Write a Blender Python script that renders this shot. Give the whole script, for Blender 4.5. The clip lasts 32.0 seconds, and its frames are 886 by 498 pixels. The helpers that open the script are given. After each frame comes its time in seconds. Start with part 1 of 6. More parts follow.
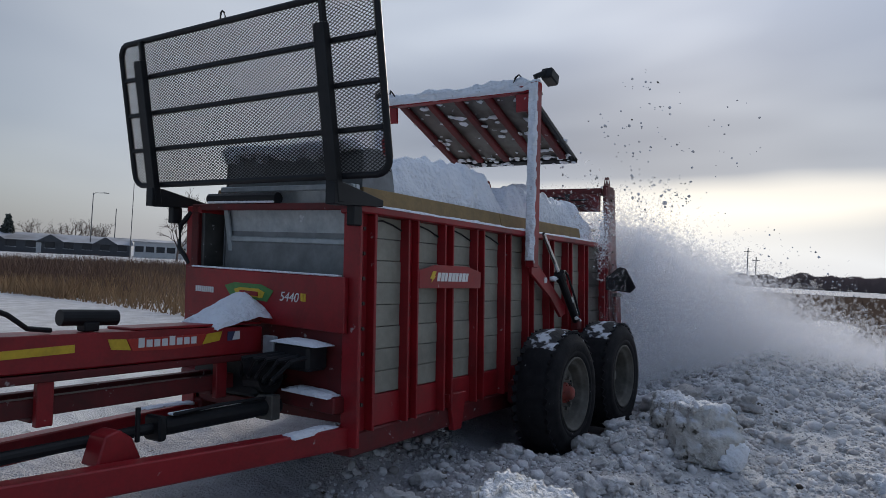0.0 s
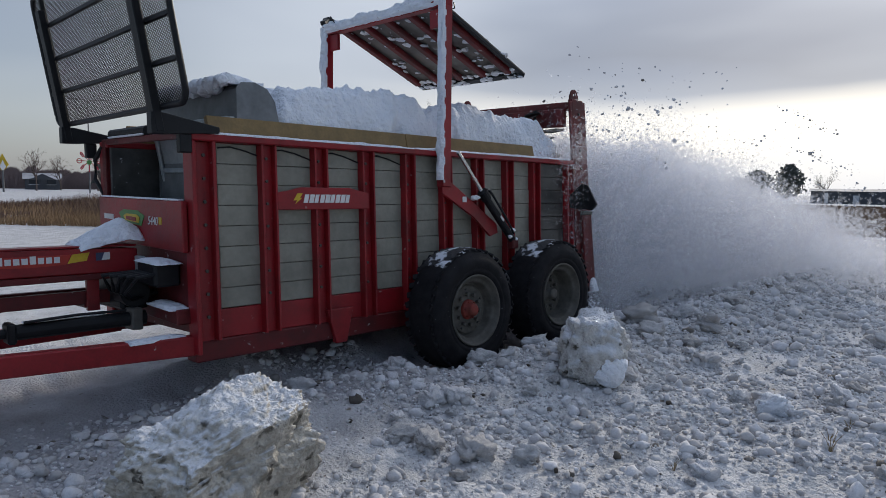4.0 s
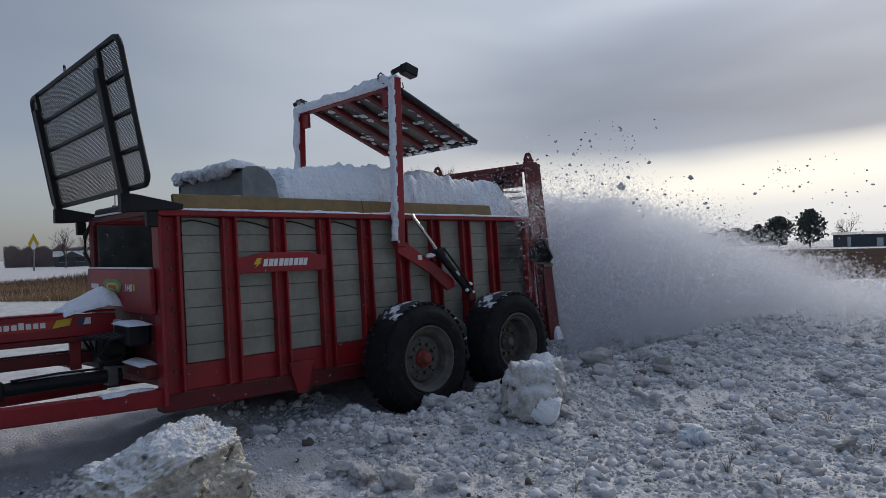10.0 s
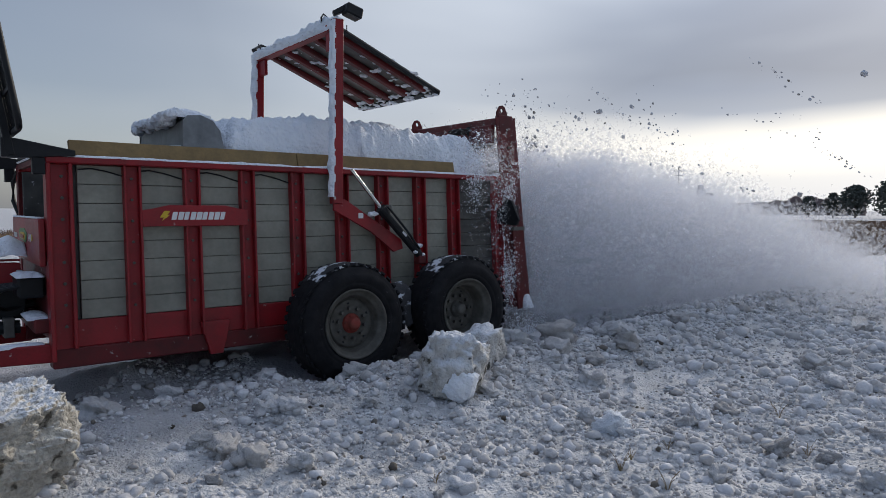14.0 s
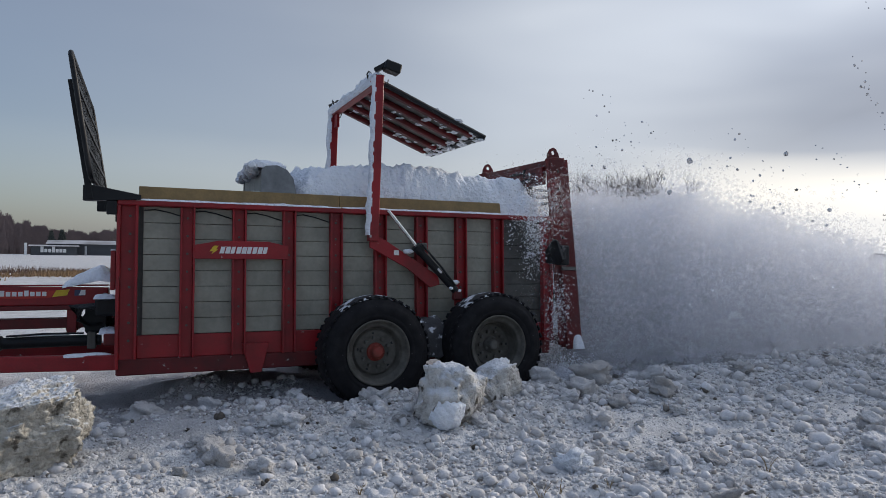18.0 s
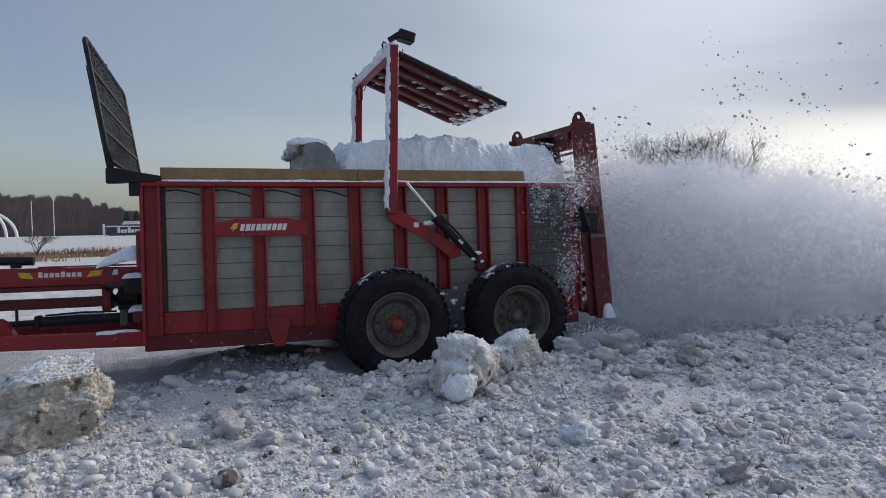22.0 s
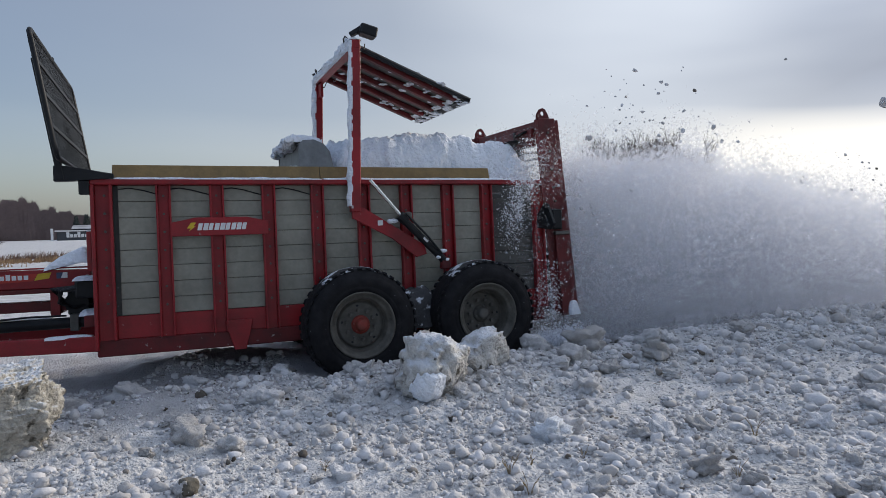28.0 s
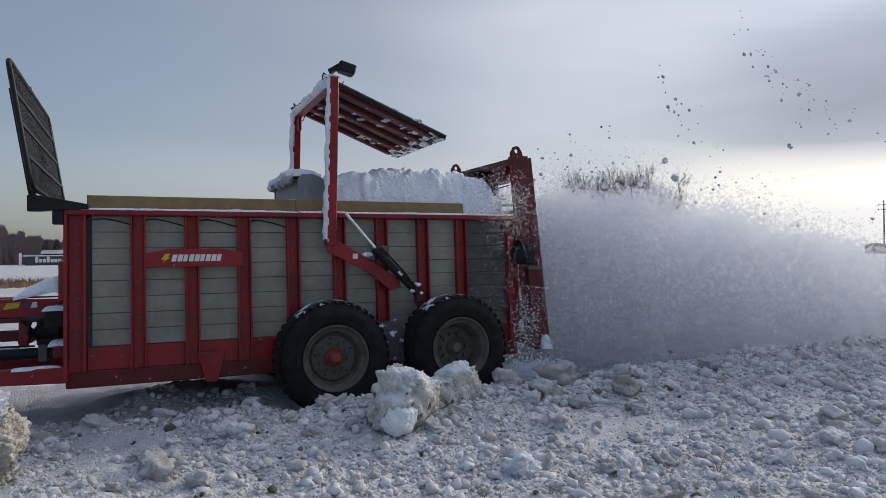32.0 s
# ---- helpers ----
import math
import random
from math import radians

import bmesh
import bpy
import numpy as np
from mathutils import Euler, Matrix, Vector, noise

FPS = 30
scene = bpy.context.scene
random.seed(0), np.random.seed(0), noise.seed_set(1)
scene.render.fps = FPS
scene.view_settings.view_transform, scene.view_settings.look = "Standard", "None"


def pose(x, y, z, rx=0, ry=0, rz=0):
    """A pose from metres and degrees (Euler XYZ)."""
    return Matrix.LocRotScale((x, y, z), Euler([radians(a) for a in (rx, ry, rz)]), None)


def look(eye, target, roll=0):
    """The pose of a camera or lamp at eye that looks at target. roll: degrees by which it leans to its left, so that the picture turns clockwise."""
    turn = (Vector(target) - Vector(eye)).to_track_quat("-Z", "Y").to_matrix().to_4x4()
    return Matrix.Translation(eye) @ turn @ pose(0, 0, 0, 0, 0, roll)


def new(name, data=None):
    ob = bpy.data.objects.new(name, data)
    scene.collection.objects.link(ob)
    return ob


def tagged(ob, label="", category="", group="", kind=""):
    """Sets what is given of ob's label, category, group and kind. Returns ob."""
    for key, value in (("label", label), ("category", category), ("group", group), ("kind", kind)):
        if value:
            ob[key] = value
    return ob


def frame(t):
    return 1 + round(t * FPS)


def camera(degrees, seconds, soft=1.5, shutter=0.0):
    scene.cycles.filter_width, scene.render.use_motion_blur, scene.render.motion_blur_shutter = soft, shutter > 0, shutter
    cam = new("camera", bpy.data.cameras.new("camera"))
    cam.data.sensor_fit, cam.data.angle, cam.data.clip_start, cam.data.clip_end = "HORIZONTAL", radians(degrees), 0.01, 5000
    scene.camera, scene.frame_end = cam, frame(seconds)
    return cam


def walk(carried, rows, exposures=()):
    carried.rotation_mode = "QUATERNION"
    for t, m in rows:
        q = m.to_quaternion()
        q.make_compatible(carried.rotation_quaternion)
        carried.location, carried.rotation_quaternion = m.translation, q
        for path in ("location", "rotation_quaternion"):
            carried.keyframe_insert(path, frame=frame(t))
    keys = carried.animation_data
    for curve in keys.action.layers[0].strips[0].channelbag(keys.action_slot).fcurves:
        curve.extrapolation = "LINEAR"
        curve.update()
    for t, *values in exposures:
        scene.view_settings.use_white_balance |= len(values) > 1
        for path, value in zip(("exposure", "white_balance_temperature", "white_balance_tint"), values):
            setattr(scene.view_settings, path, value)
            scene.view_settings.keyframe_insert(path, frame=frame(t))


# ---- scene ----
cam = camera(66.8, 32.0, 0.6)
PATH = [
    (0, (-3.14, -2.645, 1.541), (-1.468, -1.548, 1.59), 3.0),
    (0.5, (-3.170, -3.078, 1.553), (-1.513, -1.957, 1.523), 1.3),
    (1, (-3.005, -3.292, 1.605), (-1.417, -2.083, 1.487), 2.9),
    (1.5, (-2.797, -3.557, 1.572), (-1.214, -2.341, 1.453), 3.1),
    (2, (-2.55, -3.603, 1.491), (-1.035, -2.298, 1.52), 1.7),
    (2.5, (-2.337, -3.691, 1.523), (-0.837, -2.368, 1.545), 4.1),
    (3, (-2.076, -3.888, 1.504), (-0.547, -2.599, 1.556), 2.7),
    (3.5, (-2.045, -4.107, 1.508), (-0.68, -2.652, 1.381), 0.8),
    (4, (-2.01, -4.243, 1.55), (-0.589, -2.847, 1.371), 1.0),
    (4.5, (-1.883, -4.43, 1.532), (-0.474, -3.01, 1.566), 1.0),
    (6.5, (-1.974, -4.981, 1.547), (-0.574, -3.559, 1.677), 0.5),
    (7, (-1.941, -5.006, 1.546), (-0.554, -3.578, 1.734), -0.1),
    (7.5, (-1.972, -5.055, 1.532), (-0.573, -3.639, 1.726), 1.2),
    (8, (-1.984, -5.05, 1.521), (-0.581, -3.631, 1.653), 1.2),
    (8.5, (-1.955, -5.033, 1.525), (-0.523, -3.637, 1.559), -0.1),
    (9, (-1.952, -5.064, 1.525), (-0.519, -3.669, 1.504), -0.2),
    (9.5, (-1.947, -5.078, 1.528), (-0.533, -3.665, 1.495), -1.1),
    (10, (-1.939, -5.077, 1.53), (-0.561, -3.628, 1.531), -1.5),
    (10.5, (-1.963, -5.107, 1.536), (-0.622, -3.623, 1.571), -0.2),
    (11, (-1.943, -5.103, 1.527), (-0.601, -3.621, 1.563), -1.0),
    (11.5, (-1.905, -5.088, 1.514), (-0.57, -3.599, 1.495), -1.5),
    (12, (-1.735, -5.041, 1.51), (-0.387, -3.565, 1.45), -0.2),
    (12.5, (-1.522, -5.167, 1.495), (-0.145, -3.717, 1.452), 1.7),
    (13, (-1.329, -5.345, 1.513), (0.069, -3.917, 1.43), 3.2),
    (13.5, (-1.032, -5.377, 1.484), (0.195, -3.801, 1.377), 4.7),
    (14, (-0.782, -5.452, 1.517), (0.457, -3.887, 1.399), 0.2),
    (14.5, (-0.488, -5.572, 1.504), (0.508, -3.842, 1.39), 0.4),
    (16.5, (-0.107, -6.111, 1.43), (0.833, -4.346, 1.467), 0.1),
    (17, (-0.082, -6.189, 1.449), (0.84, -4.415, 1.411), 1.1),
    (17.5, (0.103, -6.39, 1.437), (0.972, -4.589, 1.405), 0.8),
    (18, (0.217, -6.418, 1.459), (1.022, -4.587, 1.471), 0.8),
    (18.5, (0.31, -6.283, 1.449), (1.105, -4.449, 1.483), 3.1),
    (19, (0.403, -6.376, 1.468), (1.161, -4.525, 1.468), 1.9),
    (19.5, (0.518, -6.432, 1.464), (1.189, -4.548, 1.462), 1.4),
    (20, (0.582, -6.469, 1.452), (1.22, -4.574, 1.45), 0.1),
    (20.5, (0.596, -6.469, 1.449), (1.232, -4.573, 1.455), -1.1),
    (21, (0.605, -6.433, 1.454), (1.246, -4.539, 1.461), -1.1),
    (21.5, (0.615, -6.463, 1.463), (1.272, -4.574, 1.411), -0.3),
    (22, (0.626, -6.503, 1.469), (1.259, -4.608, 1.392), -0.9),
    (22.5, (0.626, -6.469, 1.467), (1.241, -4.569, 1.375), -0.9),
    (23, (0.624, -6.457, 1.468), (1.252, -4.561, 1.374), -0.9),
    (23.5, (0.639, -6.487, 1.467), (1.234, -4.58, 1.369), -1.1),
    (24, (0.616, -6.47, 1.468), (1.202, -4.559, 1.399), -1.0),
    (24.5, (0.627, -6.482, 1.457), (1.168, -4.558, 1.397), -2.3),
    (25, (0.614, -6.472, 1.457), (1.163, -4.55, 1.405), -1.5),
    (25.5, (0.6, -6.453, 1.449), (1.182, -4.54, 1.42), -1.5),
    (27.5, (0.636, -6.487, 1.439), (1.339, -4.616, 1.365), -2.2),
    (28, (0.61, -6.398, 1.432), (1.355, -4.543, 1.357), -1.4),
    (28.5, (0.615, -6.366, 1.438), (1.444, -4.547, 1.36), -0.7),
    (29, (0.61, -6.374, 1.437), (1.532, -4.601, 1.354), -0.4),
    (29.5, (0.626, -6.496, 1.442), (1.539, -4.718, 1.368), -0.5),
    (30, (0.592, -6.48, 1.472), (1.485, -4.69, 1.444), -0.4),
    (30.5, (0.593, -6.496, 1.472), (1.458, -4.693, 1.485), -0.4),
    (31, (0.593, -6.502, 1.475), (1.434, -4.688, 1.505), -0.4),
    (31.5, (0.596, -6.487, 1.48), (1.42, -4.665, 1.506), -0.7),
    (32, (0.6, -6.483, 1.475), (1.411, -4.655, 1.488), -0.6),
]
EXPOSURE = [(0, 0.02), (1, 0.04), (2, 0.16), (3, -0.14), (4, 0.20), (7, -0.33), (8, -0.53), (9, -0.22), (10, -0.10), (11, -0.17), (12, 0.02), (13, -0.12), (14, 0.15), (17, 0.15), (18, 0.25), (19, 0.26), (20, 0.28), (22, 0.32), (23, 0.42), (25, 0.44), (28, 0.40), (29, 0.24), (30, 0.23), (31, 0.26), (32, 0.25)]
# the phone's exposure drifts as it turns from the bright strip of sky
walk(cam, [(t, look(eye, target, roll)) for t, eye, target, roll in PATH],
     exposures=[(t, e, 6500 if t < 15 else 6620, 11) for t, e in EXPOSURE])

# ---------------------------------------------------------------- sky and light
SUN_YAW, SUN_EL = 76.0, 22.0          # clockwise from +y, degrees


def make_world():
    w = bpy.data.worlds.new("winter_sky")
    scene.world = w
    w.use_nodes = True
    n, l = w.node_tree.nodes, w.node_tree.links
    n.clear()
    out = n.new("ShaderNodeOutputWorld")
    bg = n.new("ShaderNodeBackground")
    sky = n.new("ShaderNodeTexSky")
    sky.sky_type = "NISHITA"
    sky.sun_disc = False
    sky.sun_elevation = radians(SUN_EL)
    sky.sun_rotation = radians(SUN_YAW)
    sky.air_density, sky.dust_density = 1.0, 2.0
    co = n.new("ShaderNodeTexCoord")
    # cloud sheet: stretched noise over the dome
    mp = n.new("ShaderNodeMapping")
    mp.inputs["Scale"].default_value = (1.3, 1.3, 4.6)
    mp.inputs["Rotation"].default_value = (0.0, radians(4), 0.0)
    l.new(co.outputs["Generated"], mp.inputs["Vector"])
    nz = n.new("ShaderNodeTexNoise")
    nz.inputs["Scale"].default_value = 1.15
    nz.inputs["Detail"].default_value = 3.0
    nz.inputs["Roughness"].default_value = 0.45
    nz.inputs["Distortion"].default_value = 0.25
    l.new(mp.outputs["Vector"], nz.inputs["Vector"])
    ramp = n.new("ShaderNodeValToRGB")
    ramp.color_ramp.elements[0].position, ramp.color_ramp.elements[0].color = 0.32, (0.34, 0.40, 0.51, 1)
    ramp.color_ramp.elements[1].position, ramp.color_ramp.elements[1].color = 0.68, (0.70, 0.76, 0.83, 1)
    # the sheet evens out into haze away from the sun
    dot = n.new("ShaderNodeVectorMath")
    dot.operation = "DOT_PRODUCT"
    a, e = radians(SUN_YAW), radians(SUN_EL)
    dot.inputs[1].default_value = (math.sin(a) * math.cos(e), math.cos(a) * math.cos(e), math.sin(e))
    l.new(co.outputs["Generated"], dot.inputs[0])
    even = n.new("ShaderNodeMapRange")
    even.inputs["From Min"].default_value, even.inputs["From Max"].default_value = 0.45, 0.95
    even.inputs["To Min"].default_value, even.inputs["To Max"].default_value = 0.3, 1.0
    l.new(dot.outputs["Value"], even.inputs["Value"])
    flat = n.new("ShaderNodeMix")
    flat.data_type = "FLOAT"
    flat.inputs["A"].default_value = 0.52
    l.new(even.outputs["Result"], flat.inputs["Factor"])
    l.new(nz.outputs["Fac"], flat.inputs["B"])
    l.new(flat.outputs["Result"], ramp.inputs["Fac"])
    # glow of the veiled sun
    glow = n.new("ShaderNodeMapRange")
    glow.inputs["From Min"].default_value, glow.inputs["From Max"].default_value = 0.58, 1.0
    glow.inputs["To Min"].default_value, glow.inputs["To Max"].default_value = 0.86, 1.70
    l.new(dot.outputs["Value"], glow.inputs["Value"])
    cl = n.new("ShaderNodeMix")
    cl.data_type, cl.blend_type = "RGBA", "MULTIPLY"
    cl.inputs["Factor"].default_value = 1.0
    l.new(ramp.outputs["Color"], cl.inputs["A"])
    l.new(glow.outputs["Result"], cl.inputs["B"])
    # heavier cloud bank some way above the horizon on the sun's side
    sepd = n.new("ShaderNodeSeparateXYZ")
    l.new(co.outputs["Generated"], sepd.inputs["Vector"])
    tilted = n.new("ShaderNodeMath")
    tilted.operation = "MULTIPLY_ADD"
    tilted.inputs[1].default_value = 0.22
    l.new(nz.outputs["Fac"], tilted.inputs[0])
    l.new(sepd.outputs["Z"], tilted.inputs[2])
    bank = n.new("ShaderNodeValToRGB")
    be = bank.color_ramp.elements
    be[0].position, be[0].color = 0.18, (0, 0, 0, 1)
    be[1].position, be[1].color = 0.42, (0, 0, 0, 1)
    be.new(0.25).color = (1, 1, 1, 1)
    be.new(0.31).color = (0.8, 0.8, 0.8, 1)
    l.new(tilted.outputs["Value"], bank.inputs["Fac"])
    low = n.new("ShaderNodeVectorMath")
    low.operation = "DOT_PRODUCT"
    low.inputs[1].default_value = (math.sin(radians(74)), math.cos(radians(74)), 0.03)
    l.new(co.outputs["Generated"], low.inputs[0])
    bside = n.new("ShaderNodeMapRange")
    bside.inputs["From Min"].default_value, bside.inputs["From Max"].default_value = 0.70, 0.97
    bside.inputs["To Max"].default_value = 0.62
    l.new(low.outputs["Value"], bside.inputs["Value"])
    bf = n.new("ShaderNodeMath")
    bf.operation = "MULTIPLY"
    l.new(bank.outputs["Color"], bf.inputs[0])
    l.new(bside.outputs["Result"], bf.inputs[1])
    bk = n.new("ShaderNodeMix")
    bk.data_type = "RGBA"
    bk.inputs["B"].default_value = (0.27, 0.30, 0.36, 1)
    l.new(bf.outputs["Value"], bk.inputs["Factor"])
    l.new(cl.outputs["Result"], bk.inputs["A"])
    # clear strip over the horizon, strongest towards the sun
    sep = n.new("ShaderNodeSeparateXYZ")
    l.new(co.outputs["Generated"], sep.inputs["Vector"])
    band = n.new("ShaderNodeValToRGB")
    cr = band.color_ramp
    cr.elements[0].position, cr.elements[0].color = 0.0, (0.22, 0.22, 0.22, 1)
    cr.elements[1].position, cr.elements[1].color = 0.142, (0, 0, 0, 1)
    cr.elements.new(0.042).color = (0.38, 0.38, 0.38, 1)
    cr.elements.new(0.075).color = (1.0, 1.0, 1.0, 1)
    cr.elements.new(0.105).color = (0.75, 0.75, 0.75, 1)
    wob = n.new("ShaderNodeMath")
    wob.operation = "MULTIPLY_ADD"
    wob.inputs[1].default_value, wob.inputs[2].default_value = 0.16, -0.08
    l.new(nz.outputs["Fac"], wob.inputs[0])
    add = n.new("ShaderNodeMath")
    add.operation = "SUBTRACT"
    l.new(sep.outputs["Z"], add.inputs[0])
    l.new(wob.outputs["Value"], add.inputs[1])
    l.new(add.outputs["Value"], band.inputs["Fac"])
    side = n.new("ShaderNodeMapRange")
    side.inputs["From Min"].default_value, side.inputs["From Max"].default_value = 0.80, 0.99
    side.inputs["To Min"].default_value, side.inputs["To Max"].default_value = 0.10, 1.0
    l.new(low.outputs["Value"], side.inputs["Value"])
    fac = n.new("ShaderNodeMath")
    fac.operation = "MULTIPLY"
    l.new(band.outputs["Color"], fac.inputs[0])
    l.new(side.outputs["Result"], fac.inputs[1])
    strip = n.new("ShaderNodeMix")
    strip.data_type = "RGBA"
    strip.inputs["B"].default_value = (1.62, 1.55, 1.38, 1)
    l.new(fac.outputs["Value"], strip.inputs["Factor"])
    l.new(bk.outputs["Result"], strip.inputs["A"])
    # thin clear sky shows through the clouds
    sk = n.new("ShaderNodeMix")
    sk.data_type, sk.blend_type = "RGBA", "MULTIPLY"
    sk.inputs["Factor"].default_value = 1.0
    sk.inputs["B"].default_value = (0.120, 0.128, 0.145, 1)
    l.new(sky.outputs["Color"], sk.inputs["A"])
    mixs = n.new("ShaderNodeMix")
    mixs.data_type = "RGBA"
    thin = n.new("ShaderNodeMapRange")
    thin.inputs["From Min"].default_value, thin.inputs["From Max"].default_value = 0.1, 0.9
    thin.inputs["To Min"].default_value, thin.inputs["To Max"].default_value = 0.25, 0.96
    l.new(dot.outputs["Value"], thin.inputs["Value"])
    l.new(thin.outputs["Result"], mixs.inputs["Factor"])
    l.new(sk.outputs["Result"], mixs.inputs["A"])
    l.new(strip.outputs["Result"], mixs.inputs["B"])
    # an overcast dome is brightest overhead
    up = n.new("ShaderNodeMapRange")
    up.inputs["From Min"].default_value, up.inputs["From Max"].default_value = 0.45, 0.95
    up.inputs["To Min"].default_value, up.inputs["To Max"].default_value = 1.0, 2.1
    l.new(sepd.outputs["Z"], up.inputs["Value"])
    dome = n.new("ShaderNodeMix")
    dome.data_type, dome.blend_type = "RGBA", "MULTIPLY"
    dome.inputs["Factor"].default_value = 1.0
    l.new(mixs.outputs["Result"], dome.inputs["A"])
    l.new(up.outputs["Result"], dome.inputs["B"])
    l.new(dome.outputs["Result"], bg.inputs["Color"])
    bg.inputs["Strength"].default_value = 0.68
    l.new(bg.outputs["Background"], out.inputs["Surface"])


def make_sun():
    d = bpy.data.lights.new("sun", "SUN")
    d.energy, d.angle, d.color = 1.9, radians(10), (1.0, 0.91, 0.78)
    ob = new("sun", d)
    a, e = radians(SUN_YAW), radians(SUN_EL)
    ob.matrix_world = look((60 * math.sin(a), 60 * math.cos(a), 30), (60 * math.sin(a) - math.sin(a) * math.cos(e), 60 * math.cos(a) - math.cos(a) * math.cos(e), 30 - math.sin(e)))


scene.cycles.transparent_max_bounces = 80      # thin veils of powder lie many deep
make_world()
make_sun()


# ---------------------------------------------------------------- materials
def mat(name, col, rough=0.6, metal=0.0, dark=None, scale=6.0, amount=0.5, bump=0.0, bscale=40.0, spec=0.4, snow=0.0, speck=None, trans=0.0):
    """Base colour broken by two scales of noise (stains and grain), fine relief, and, where snow > 0, snow dust in blotches on it."""
    m = bpy.data.materials.new(name)
    m.use_nodes = True
    n, l = m.node_tree.nodes, m.node_tree.links
    b = n["Principled BSDF"]
    co = n.new("ShaderNodeTexCoord")
    big = n.new("ShaderNodeTexNoise")
    big.inputs["Scale"].default_value, big.inputs["Detail"].default_value = scale, 5.0
    big.inputs["Roughness"].default_value = 0.62
    l.new(co.outputs["Object"], big.inputs["Vector"])
    fine = n.new("ShaderNodeTexNoise")
    fine.inputs["Scale"].default_value, fine.inputs["Detail"].default_value = bscale, 3.0
    l.new(co.outputs["Object"], fine.inputs["Vector"])
    dk = dark or tuple(c * 0.55 for c in col)
    mr = n.new("ShaderNodeMapRange")
    mr.inputs["From Min"].default_value, mr.inputs["From Max"].default_value = 0.38, 0.72
    mr.inputs["To Max"].default_value = amount
    l.new(big.outputs["Fac"], mr.inputs["Value"])
    mx = n.new("ShaderNodeMix")
    mx.data_type = "RGBA"
    mx.inputs["A"].default_value, mx.inputs["B"].default_value = (*col, 1), (*dk, 1)
    l.new(mr.outputs["Result"], mx.inputs["Factor"])
    g = n.new("ShaderNodeMix")
    g.data_type, g.blend_type = "RGBA", "OVERLAY"
    g.inputs["Factor"].default_value = 0.22
    l.new(mx.outputs["Result"], g.inputs["A"])
    l.new(fine.outputs["Fac"], g.inputs["B"])
    res = g.outputs["Result"]
    if speck:
        s = n.new("ShaderNodeTexNoise")
        s.inputs["Scale"].default_value, s.inputs["Detail"].default_value = speck[1], 4.0
        l.new(co.outputs["Object"], s.inputs["Vector"])
        st = n.new("ShaderNodeMapRange")
        st.inputs["From Min"].default_value, st.inputs["From Max"].default_value = speck[2], speck[2] + 0.08
        l.new(s.outputs["Fac"], st.inputs["Value"])
        sm = n.new("ShaderNodeMix")
        sm.data_type = "RGBA"
        sm.inputs["B"].default_value = (*speck[0], 1)
        l.new(st.outputs["Result"], sm.inputs["Factor"])
        l.new(res, sm.inputs["A"])
        res = sm.outputs["Result"]
    l.new(res, b.inputs["Base Color"])
    rr = n.new("ShaderNodeMapRange")
    rr.inputs["To Min"].default_value, rr.inputs["To Max"].default_value = max(0.05, rough - 0.14), min(1.0, rough + 0.14)
    l.new(fine.outputs["Fac"], rr.inputs["Value"])
    l.new(rr.outputs["Result"], b.inputs["Roughness"])
    b.inputs["Metallic"].default_value = metal
    b.inputs["Specular IOR Level"].default_value = spec
    if bump:
        bp = n.new("ShaderNodeBump")
        bp.inputs["Strength"].default_value, bp.inputs["Distance"].default_value = 0.6, bump
        l.new(fine.outputs["Fac"], bp.inputs["Height"])
        l.new(bp.outputs["Normal"], b.inputs["Normal"])
    if trans:
        t = n.new("ShaderNodeBsdfTranslucent")
        l.new(res, t.inputs["Color"])
        ms = n.new("ShaderNodeMixShader")
        ms.inputs["Fac"].default_value = trans
        l.new(b.outputs["BSDF"], ms.inputs[1])
        l.new(t.outputs["BSDF"], ms.inputs[2])
        l.new(ms.outputs["Shader"], n["Material Output"].inputs["Surface"])
    return m


RED = mat("red_paint", (0.29, 0.012, 0.018), 0.42, dark=(0.13, 0.010, 0.012), scale=3.0, amount=0.85, bscale=60, speck=((0.45, 0.42, 0.42), 14.0, 0.70))
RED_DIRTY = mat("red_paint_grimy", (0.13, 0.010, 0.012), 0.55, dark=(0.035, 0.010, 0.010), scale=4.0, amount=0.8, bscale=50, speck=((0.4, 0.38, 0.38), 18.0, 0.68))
GREY_BOARD = mat("grey_poly_board", (0.275, 0.27, 0.225), 0.5, dark=(0.155, 0.15, 0.125), scale=3.0, amount=0.75, bscale=25, speck=((0.13, 0.12, 0.11), 22.0, 0.73))
# dark grey for the wet rear boards and for the inner lining
GREY_DARK = mat("grey_board_dark", (0.075, 0.075, 0.07), 0.4, dark=(0.028, 0.027, 0.027), scale=5.0, amount=0.9, bscale=30, speck=((0.5, 0.52, 0.56), 30.0, 0.69))
CRUST = mat("tyre_frost", (0.03, 0.03, 0.033), 0.8, dark=(0.015, 0.015, 0.016), scale=9.0, amount=0.9, bscale=40, bump=0.02, speck=((0.68, 0.71, 0.76), 9.0, 0.53))
FROSTED = mat("frosted_dirt", (0.06, 0.06, 0.065), 0.8, dark=(0.03, 0.03, 0.03), scale=9.0, amount=0.9, bscale=30, bump=0.03, speck=((0.62, 0.65, 0.70), 12.0, 0.56))
GALV = mat("galvanised_steel", (0.42, 0.46, 0.48), 0.45, metal=0.35, dark=(0.27, 0.31, 0.34), scale=7.0, amount=0.9, bscale=30, speck=((0.75, 0.78, 0.82), 9.0, 0.68))
BLACK = mat("black_steel", (0.010, 0.011, 0.013), 0.5, dark=(0.024, 0.025, 0.028), scale=8.0, bscale=70, spec=0.25)
